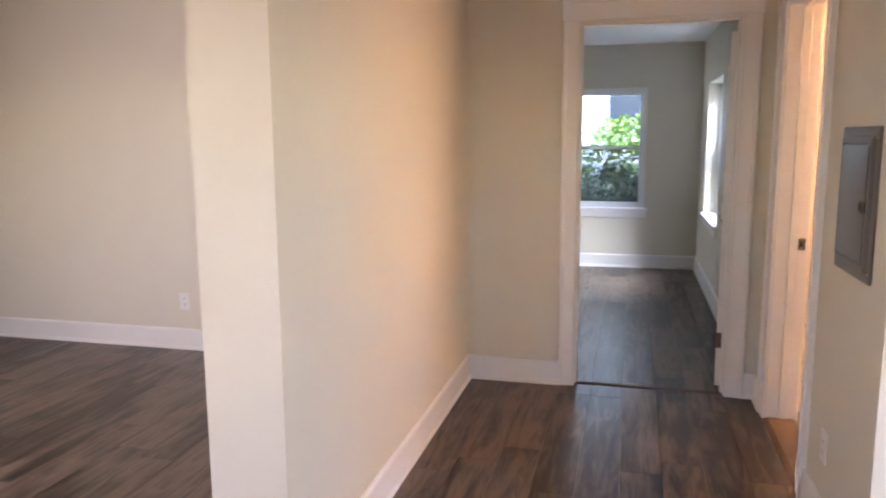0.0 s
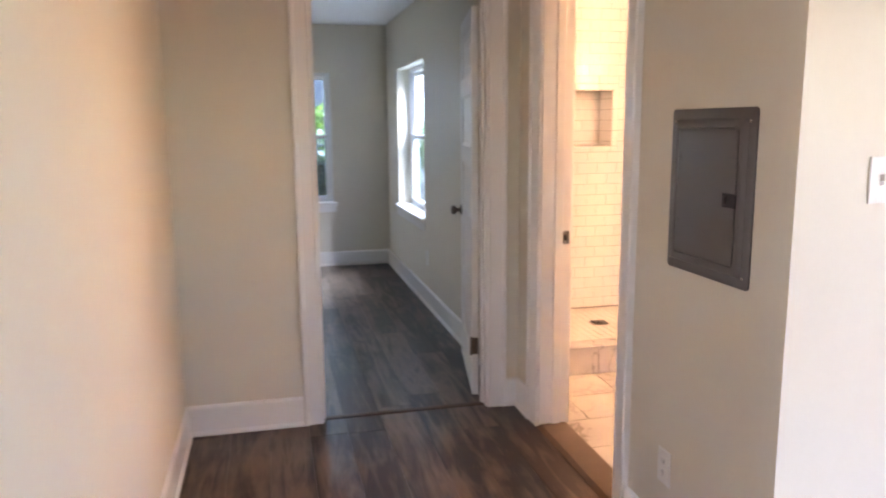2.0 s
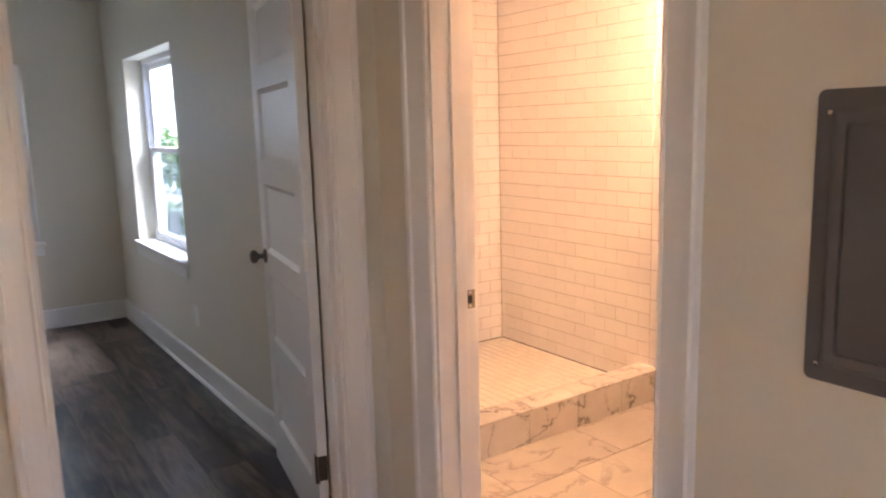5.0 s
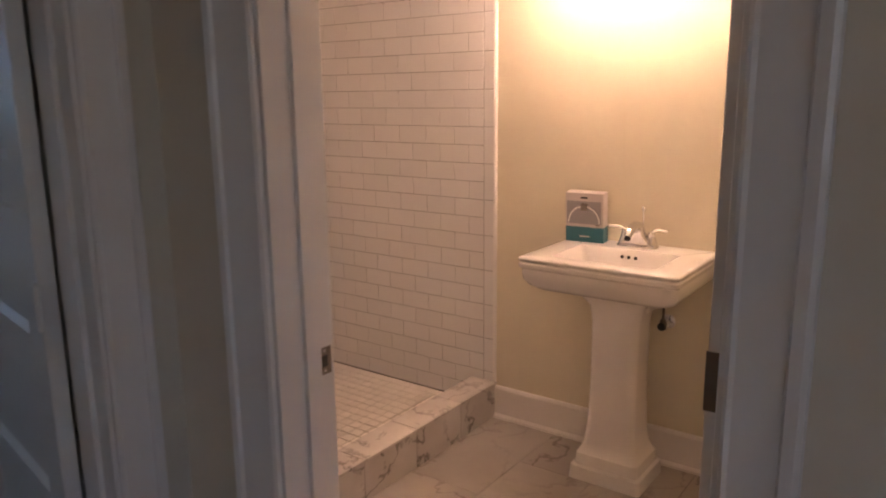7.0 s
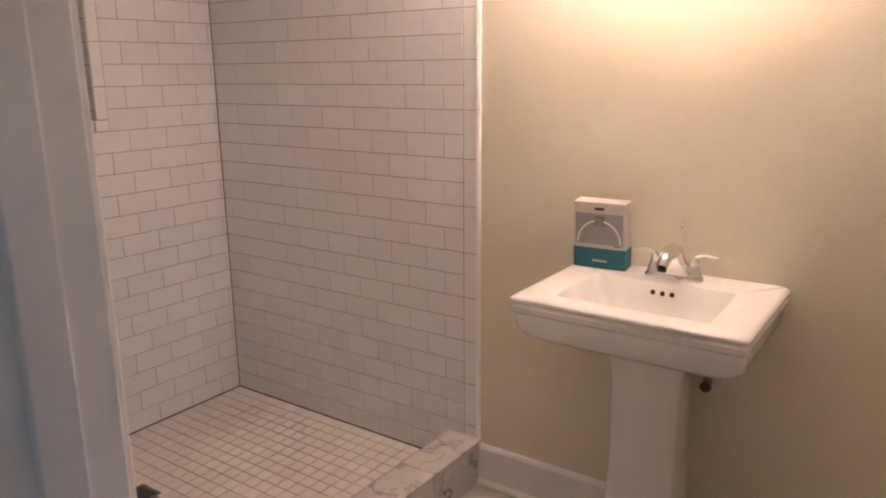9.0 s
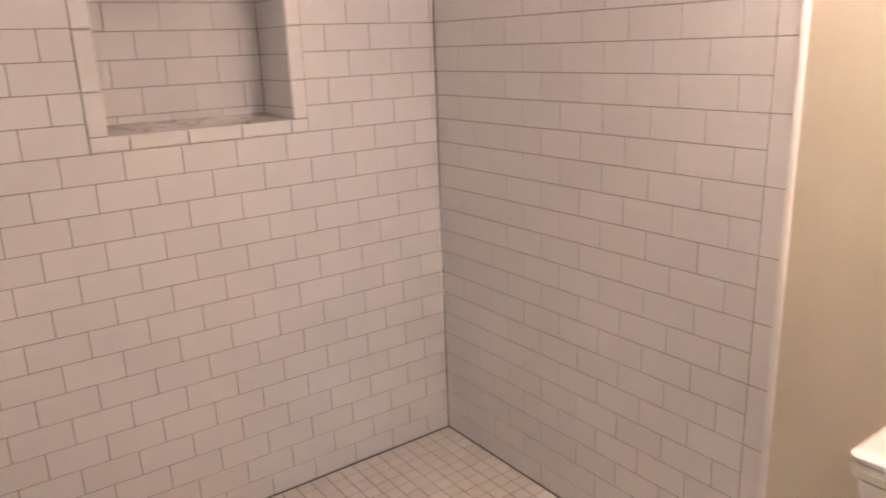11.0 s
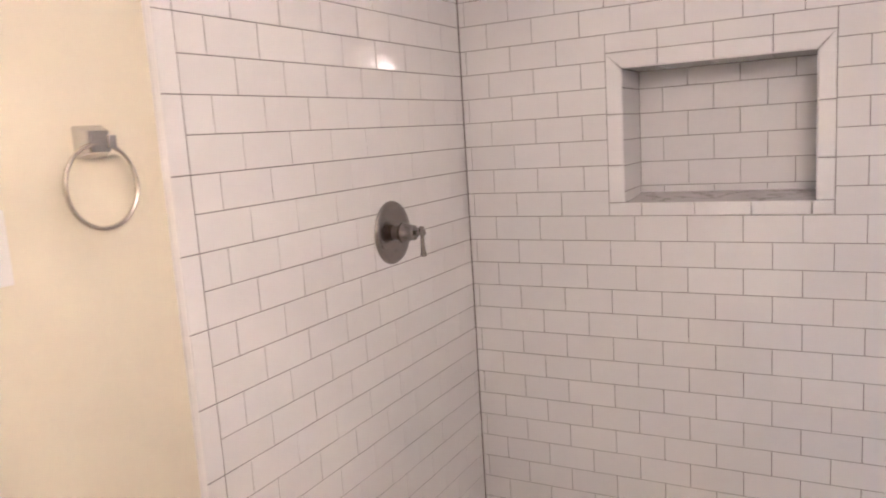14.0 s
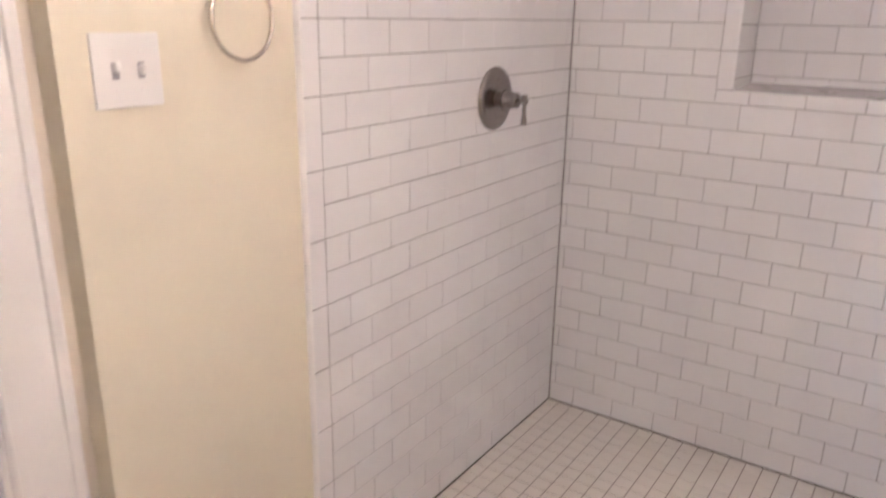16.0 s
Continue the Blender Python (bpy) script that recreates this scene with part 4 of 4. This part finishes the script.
def electrical_panel():
    y0, y1, z0, z1 = -3.426, -3.024, 1.002, 1.480
    cy, cz, w, h = (y0 + y1) / 2, (z0 + z1) / 2, y1 - y0, z1 - z0
    o = root("electrical_panel", (HX0, cy, cz), "dark grey steel electrical panel, closed, on the beige hall wall", "electrical panel")

    def ring(x, i, r):
        return [Vector((-x, y, z)) for y, z in rrect(h - 2 * i, w - 2 * i, r, 4)]

    part("cover", loft([ring(0, 0, 0.012), ring(0.005, 0, 0.012), ring(0.007, 0.003, 0.010), ring(0.008, 0.028, 0.012), ring(0.016, 0.034, 0.012), ring(0.018, 0.040, 0.010), ring(0.018, 0.052, 0.010), ring(0.013, 0.055, 0.010)]), STEEL, o, smooth=True)
    dr = part("door", loft([ring(0.013, 0.058, 0.012), ring(0.0185, 0.058, 0.012), ring(0.0195, 0.060, 0.012)]), STEEL, o, "grey steel panel door", smooth=True)
    part("latch", box(-0.0225, -0.019, -0.152, -0.092, -0.026, 0.012), DARK, dr, bevel=0.001, segs=1)
    part("latch_slide", box(-0.027, -0.022, -0.112, -0.099, -0.016, 0.004), DARK, dr, bevel=0.002)
    for y in (0.125, ):
        for z in (-0.085, 0.10):
            part("hinge_mark", tube([(-0.0195, y - 0.003, z - 0.003), (-0.0205, y, z), (-0.0195, y + 0.003, z + 0.003)], 0.0012, 8), STEEL, dr)
    for y in (-w / 2 + 0.022, w / 2 - 0.022):
        for z in (-h / 2 + 0.030, h / 2 - 0.036):
            part("screw", lathe(((0, 0.0), (0.0045, 0.0), (0.004, 0.0015), (0, 0.0025)), 12, pose(-0.008, y, z, 0, -90)), CHROME, o)


electrical_panel()


def vanity_light():
    o = root("vanity_light", (W + 0.009, -1.87, 2.065), "wall light with three lit frosted glass shades above the sink", "wall lamp")
    part("backplate", box(-0.022, 0, -0.33, 0.33, -0.045, 0.045), NICKEL, o, bevel=0.006)
    for dy in (-0.25, 0.0, 0.25):
        a = part("arm", tube([(-0.02, dy, 0), (-0.08, dy, 0.012), (-0.165, dy, 0.006), (-0.175, dy, -0.012)], 0.009, 12), NICKEL, o, smooth=True)
        part("shade", lathe(((0.016, -0.012), (0.024, -0.020), (0.029, -0.045), (0.034, -0.08), (0.040, -0.108), (0.037, -0.108), (0.031, -0.08), (0.026, -0.045), (0.0, -0.03)), 28, pose(-0.175, dy, 0)), SHADE, a, "lit frosted glass shade", smooth=True)


vanity_light()

d = root("shower_drain", (0.814, -0.415, SF + 0.002), "dark square metal drain in the shower floor", "drain")
part("frame", box(-0.052, 0.052, -0.052, 0.052, -0.006, 0.0015), NICKEL, d, bevel=0.001, segs=1)
for i in range(7):
    part("slot", box(-0.040, 0.040, -0.042 + i * 0.0125, -0.034 + i * 0.0125, 0.001, 0.0024), DARK, d)

# ---- floors, curb and tiles ----
structure("floor_base", box(WX, EX, SY, YB, -0.12, -0.008), GROUT2, "floor under the planks and tiles")
structure("threshold", loft([[Vector((x, y, z)) for x, z in ((HX0 - 0.012, -0.004), (HX0 - 0.012, 0.004), (HX0 + 0.01, 0.013), (HX1 - 0.005, 0.013), (HX1 + 0.004, 0.002), (HX1 + 0.004, -0.004))] for y in (DB0 + 0.0185, DB1 - 0.0185)]), THRESH, "brown wooden threshold strip at the bathroom door")
structure("transition_strip", loft([[Vector((x, y, z)) for y, z in ((-1.575, -0.002), (-1.572, 0.004), (-1.56, 0.006), (-1.545, 0.006), (-1.533, 0.004), (-1.53, -0.002))] for x in (DA0 + 0.0185, DA1 - 0.0185)]), THRESH, "dark wooden strip under the bedroom door")

MESHES = {}


def tile_mesh(name, w, h, t, ch, material, back=False):
    key = (name, round(w, 4), round(h, 4))
    if key not in MESHES:
        w2, h2 = w / 2, h / 2
        rings = [[(-w2, -h2, -t), (w2, -h2, -t), (w2, h2, -t), (-w2, h2, -t)], [(-w2, -h2, -ch), (w2, -h2, -ch), (w2, h2, -ch), (-w2, h2, -ch)], [(-w2 + ch, -h2 + ch, 0), (w2 - ch, -h2 + ch, 0), (w2 - ch, h2 - ch, 0), (-w2 + ch, h2 - ch, 0)]]
        verts = [p for r in rings for p in r]
        faces = [(8, 9, 10, 11)] + [(a + i, a + (i + 1) % 4, a + 4 + (i + 1) % 4, a + 4 + i) for a in (0, 4) for i in range(4)]
        me = bpy.data.meshes.new(name)
        me.from_pydata(verts, [], faces)
        me.materials.append(material)
        me.shade_flat()
        MESHES[key] = me
    return MESHES[key]


def lay(parent, name, place, rects, t, ch, material, limit, tilt=0.0, seed=1, rank=None):
    """Pieces (u0, u1, v0, v1) in the plane of the matrix place (z out of it); past the limit they are joined."""
    rnd = random.Random(seed)
    if rank:
        rects = sorted(rects, key=rank)
    verts, faces = [], []
    for i, (u0, u1, v0, v1) in enumerate(rects):
        m = place @ Matrix.Translation(((u0 + u1) / 2, (v0 + v1) / 2, rnd.uniform(-1, 1) * 0.0003)) @ Euler((rnd.uniform(-tilt, tilt), rnd.uniform(-tilt, tilt), 0)).to_matrix().to_4x4()
        me = tile_mesh(name, u1 - u0, v1 - v0, t, ch, material)
        if i < limit:
            o = new(name, me)
            o.parent = parent
            o.matrix_basis = m
        else:
            k = len(verts)
            verts += [m @ v.co for v in me.vertices]
            faces += [tuple(k + j for j in p.vertices) for p in me.polygons]
    if verts:
        me = bpy.data.meshes.new(name + "s_far")
        me.from_pydata(verts, [], faces)
        me.materials.append(material)
        o = new(name + "s_far", me)
        o.parent = parent
        o["kind"] = "stuff"


G = 0.0019


def bond(u_lo, u_hi, z_lo, z_hi, start_even, start_odd, holes=(), z_base=SF):
    """Running bond of whole tiles between two edges."""
    out = []
    k = 0
    while z_base + k * ROW < z_hi - 0.012:
        v0, v1 = max(z_lo, z_base + k * ROW), min(z_hi, z_base + (k + 1) * ROW)
        if v1 - v0 < 0.012:
            k += 1
            continue
        s = start_odd if k % 2 else start_even
        cuts = [u_lo] + [s + n * TW for n in range(-3, 40) if u_lo + 0.006 < s + n * TW < u_hi - 0.006] + [u_hi]
        for a, b in zip(cuts, cuts[1:]):
            pieces = [(a, b, v0, v1)]
            for h0, h1, g0, g1 in holes:
                nxt = []
                for p0, p1, q0, q1 in pieces:
                    if p1 <= h0 or p0 >= h1 or q1 <= g0 or q0 >= g1:
                        nxt.append((p0, p1, q0, q1))
                        continue
                    if p0 < h0:
                        nxt.append((p0, h0, q0, q1))
                    if p1 > h1:
                        nxt.append((h1, p1, q0, q1))
                    if q0 < g0:
                        nxt.append((max(p0, h0), min(p1, h1), q0, g0))
                    if q1 > g1:
                        nxt.append((max(p0, h0), min(p1, h1), g1, q1))
                pieces = nxt
            out += [(p0 + G / 2, p1 - G / 2, q0 + G / 2, q1 - G / 2) for p0, p1, q0, q1 in pieces if p1 - p0 > 0.008 and q1 - q0 > 0.008]
        k += 1
    return out


x0 = W - 0.0187
niche_out = (x0 - 7 * TW, x0 - 3 * TW, SF + 15 * ROW, SF + 21.3 * ROW)
tiled_n = root("tiled_wall_north", (0, 0, 0), "white subway tiles laid in running bond on the shower wall with a niche", "tiled wall", kind="structure")
NORTH = Matrix(((1, 0, 0, 0), (0, 0, -1, 0), (0, 1, 0, 0), (0, 0, 0, 1)))
TOP = 2.44
lay(tiled_n, "tile", NORTH, bond(0.0025, W - 0.0025, SF + 0.004, TOP, x0 - 10.5 * TW, x0 - 10 * TW, (niche_out,)), 0.008, 0.0007, TILE, 300, 0.0035, 11)
tiled_e = root("tiled_wall_east", (0, 0, 0), "white subway tiles laid in running bond on the shower wall", "tiled wall", kind="structure")
EAST = Matrix(((0, 0, -1, W), (-1, 0, 0, 0), (0, 1, 0, 0), (0, 0, 0, 1)))
lay(tiled_e, "tile", EAST, bond(0, -TY, SF + 0.004, TOP, -TY - 8.5 * TW, -TY - 9 * TW), 0.008, 0.0007, TILE, 300, 0.0035, 12)
tiled_w = root("tiled_wall_west", (0, 0, 0), "white subway tiles laid in running bond on the shower wall with the valve", "tiled wall", kind="structure")
WEST = Matrix(((0, 0, 1, 0), (1, 0, 0, 0), (0, 1, 0, 0), (0, 0, 0, 1)))
lay(tiled_w, "tile", WEST, bond(TY, 0, SF + 0.004, TOP, TY, TY + TW / 2), 0.008, 0.0007, TILE, 300, 0.0035, 13)
structure("backing_east", box(W + 0.0016, W + 0.0089, TE, 0.0075, 0, H), GROUT, "grouted backing of the tiled shower wall")
structure("backing_west", box(BX, -0.0016, TE, 0.0075, 0, H), GROUT_WEST, "grouted backing of the tiled shower wall")
for root_, place, u0 in ((tiled_e, EAST, -TY), (tiled_w, WEST, TE)):
    edge = [(u0 + G / 2, u0 + 0.05 - G / 2, SF + k * ROW + G / 2, min(TOP, SF + (k + 2) * ROW) - G / 2) for k in range(0, 30, 2)]
    lay(root_, "edge_tile", place, edge, 0.008, 0.0012, TRIMTILE, 60, 0.002, 14)
structure("edge_bead", loft([[Vector((W + 0.009 - a, TE - 0.0005 - b, z)) for a, b in ((0, 0), (0.012, 0), (0.0125, 0.004), (0.008, 0.011), (0, 0.013))] for z in (0.0, H)]), WHITE, "white caulked bead at the edge of the tiles")
structure("edge_bead", loft([[Vector((BX + a, TE - 0.0005 - b, z)) for a, b in ((0, 0), (0.012, 0), (0.0125, 0.003), (0.006, 0.008), (0, 0.009))] for z in (0.0, H)]), WHITE, "white caulked bead at the edge of the tiles")

# niche
nu0, nu1, nz0, nz1, nd = 0.540, 1.065, 1.269, 1.672, 0.212
niche = root("shower_niche", (0, 0, 0), "white tiled recessed niche in the shower wall with a sill", "shower niche", kind="structure")
BACK = Matrix.Translation((0, nd, 0)) @ NORTH
lay(niche, "niche_tile", BACK, bond(nu0, nu1, nz0, nz1, x0 - 10.2 * TW, x0 - 10.7 * TW, (), nz0 - 0.045), 0.008, 0.0007, TILE, 100, 0.003, 15)
side_rows = [(G / 2, nd - G / 2, max(nz0, nz0 - 0.045 + k * ROW) + G / 2, min(nz1, nz0 - 0.045 + (k + 1) * ROW) - G / 2) for k in range(6)]
lay(niche, "niche_tile", Matrix(((0, 0, 1, nu0), (1, 0, 0, 0), (0, 1, 0, 0), (0, 0, 0, 1))), side_rows, 0.004, 0.001, TILE, 20, 0.002, 16)
lay(niche, "niche_tile", Matrix(((0, 0, -1, nu1), (-1, 0, 0, nd), (0, 1, 0, 0), (0, 0, 0, 1))), side_rows, 0.004, 0.001, TRIMTILE, 20, 0.002, 17)
cuts = [nu0, nu0 + 0.10, nu0 + 0.255, nu0 + 0.41, nu1]
lay(niche, "niche_tile", Matrix(((1, 0, 0, 0), (0, 1, 0, 0), (0, 0, -1, nz1), (0, 0, 0, 1))), [(a + G / 2, b - G / 2, G / 2, nd - G / 2) for a, b in zip(cuts, cuts[1:])], 0.004, 0.001, TILE, 20, 0.002, 18)
part("niche_sill", loft([[Vector((x, y, z)) for y, z in ((-0.002, nz0 - 0.012), (-0.002, nz0), (nd, nz0 + 0.012), (nd, nz0 - 0.012))] for x in (nu0 + 0.001, nu1 - 0.001)]), MARBLE, niche, "pale grey marble sill", bevel=0.001, segs=1)
o0, o1, p0, p1 = niche_out


def mitred(name, a, b, c, d_):
    """A bullnose strip over four corners, outer pair first."""
    bm = bmesh.new()
    lo = [bm.verts.new((x, 0.004, z)) for x, z in (a, b, c, d_)]
    mid = [bm.verts.new((x, -0.001, z)) for x, z in (a, b, c, d_)]
    cx, cz = sum(p[0] for p in (a, b, c, d_)) / 4, sum(p[1] for p in (a, b, c, d_)) / 4
    hi = [bm.verts.new((x + max(-0.003, min(0.003, cx - x)), -0.0045, z + max(-0.003, min(0.003, cz - z)))) for x, z in (a, b, c, d_)]
    for q, r in ((lo, mid), (mid, hi)):
        for i in range(4):
            j = (i + 1) % 4
            bm.faces.new((q[i], q[j], r[j], r[i]))
    bm.faces.new(hi)
    part(name, bm, TRIMTILE, niche)


g = G / 2
xs = [o0 + i * (o1 - o0) / 4 for i in range(5)]
for i, (a, b) in enumerate(zip(xs, xs[1:])):
    ia, ib = (nu0 if i == 0 else a), (nu1 if i == 3 else b)
    mitred("edge_tile", (a + g, p1 - g), (b - g, p1 - g), (ib - g, nz1 + g), (ia + g, nz1 + g))
xb = [o0, o0 + 0.10, o0 + 0.255, o0 + 0.41, o0 + 0.565, o1]
for a, b in zip(xb, xb[1:]):
    mitred("edge_tile", (a + g, nz0 - g), (b - g, nz0 - g), (b - g, p0 + g), (a + g, p0 + g))
zs = [nz0, nz0 + 0.115, nz0 + 0.270, p1]
for i, (a, b) in enumerate(zip(zs, zs[1:])):
    ib = nz1 if i == 2 else b
    mitred("edge_tile", (o0 + g, a + g), (nu0 - g, a + g), (nu0 - g, ib - g), (o0 + g, b - g))
    mitred("edge_tile", (nu1 + g, a + g), (o1 - g, a + g), (o1 - g, b - g), (nu1 + g, ib - g))

# shower floor
MY0 = -1.148
structure("shower_floor", box(0.0, W, MY0, 0.0, -0.004, SF - 0.002), GROUT3, "grouted shower floor")
mosaic = root("mosaic_floor", (0, 0, 0), "small square off-white mosaic tiles on the shower floor", "tiled floor", kind="structure")
MS = 0.0535
rects = []
nx, ny = int(W / MS) + 1, int(-MY0 / MS) + 1
for i in range(nx):
    for j in range(ny):
        u0, u1 = W - (i + 1) * MS, W - i * MS
        v0, v1 = -(j + 1) * MS, -j * MS
        u0, v0 = max(u0, 0.0), max(v0, MY0)
        if u1 - u0 < 0.01 or v1 - v0 < 0.01:
            continue
        if abs((u0 + u1) / 2 - 0.814) < 0.055 and abs((v0 + v1) / 2 + 0.415) < 0.055:
            continue
        rects.append((u0 + 0.0015, u1 - 0.0015, v0 + 0.0015, v1 - 0.0015))
lay(mosaic, "mosaic_tile", Matrix.Translation((0, 0, SF)), rects, 0.006, 0.0008, MOSAIC, 300, 0.004, 19, rank=lambda r: -r[0] - r[2])

# curb
curb = root("shower_curb", (0, 0, 0), "grey-veined marble curb in front of the shower", "shower curb")
CY0, CY1, CZ = -1.275, -1.148, 0.165
part("core", box(BX + 0.002, W + 0.004, CY0 + 0.011, CY1 - 0.002, 0.0, CZ - 0.011), GROUT, curb)
xs = [BX + 0.003, 0.10, 0.405, 0.71, 1.015, 1.32, W + 0.006]
for a, b in zip(xs, xs[1:]):
    part("cap_slab", box(a + 0.0008, b - 0.0008, CY0 - 0.004, CY1 + 0.004, CZ - 0.010, CZ), MARBLE, curb, bevel=0.0018, segs=2)
    part("face_slab", box(a + 0.0008, b - 0.0008, CY0, CY0 + 0.010, 0.001, CZ - 0.0108), MARBLE, curb, bevel=0.0008, segs=1)

# bathroom floor
bath_floor = root("bathroom_floor", (0, 0, 0), "polished white marble floor tiles with grey veins", "tiled floor", kind="structure")
rects = []
for i in range(7):
    ya, yb = CY0 - (i + 1) * 0.305, CY0 - i * 0.305
    off = 0.305 if i % 2 else 0.0
    for k in range(-1, 5):
        xa, xb_ = W - 0.61 * (k + 1) + off, W - 0.61 * k + off
        xa, xb_, yy = max(xa, HX1 + 0.005), min(xb_, W + 0.008), max(ya, BATH_S + 0.06)
        if xb_ - xa > 0.02 and yb - yy > 0.02:
            rects.append((xa + 0.001, xb_ - 0.001, yy + 0.001, yb - 0.001))
lay(bath_floor, "marble_tile", Matrix.Translation((0, 0, 0.0)), rects, 0.007, 0.0006, MARBLE_FLOOR, 300, 0.0, 20)

# planks
planks = root("plank_floor", (0, 0, 0), "dark brown wood-look vinyl planks running along the hall", "plank floor", kind="structure")
PW, PL = 0.180, 1.22
rnd = random.Random(5)
rects = []
for i in range(-34, 13):
    xa, xb_ = HX0 + i * PW, HX0 + (i + 1) * PW
    yy = SY - rnd.uniform(0, PL)
    while yy < YB:
        ya, yb = max(yy, SY), min(yy + PL, YB)
        yy += PL
        a, b = max(xa, WX), min(xb_, EX)
        if a >= HX0 - 0.01:
            yb = min(yb, CORNER)
        if b < -3.2:
            yb = min(yb, YL + 0.1)
        if b - a < 0.02 or yb - ya < 0.02:
            continue
        rects.append((a + 0.0004, b - 0.0004, ya + 0.0004, yb - 0.0004))
lay(planks, "plank", Matrix.Identity(4), rects, 0.008, 0.0006, PLANK, 300, 0.0, 21, rank=lambda r: abs((r[0] + r[1]) / 2 + 1.0) + 0.25 * abs((r[2] + r[3]) / 2 + 2.0))
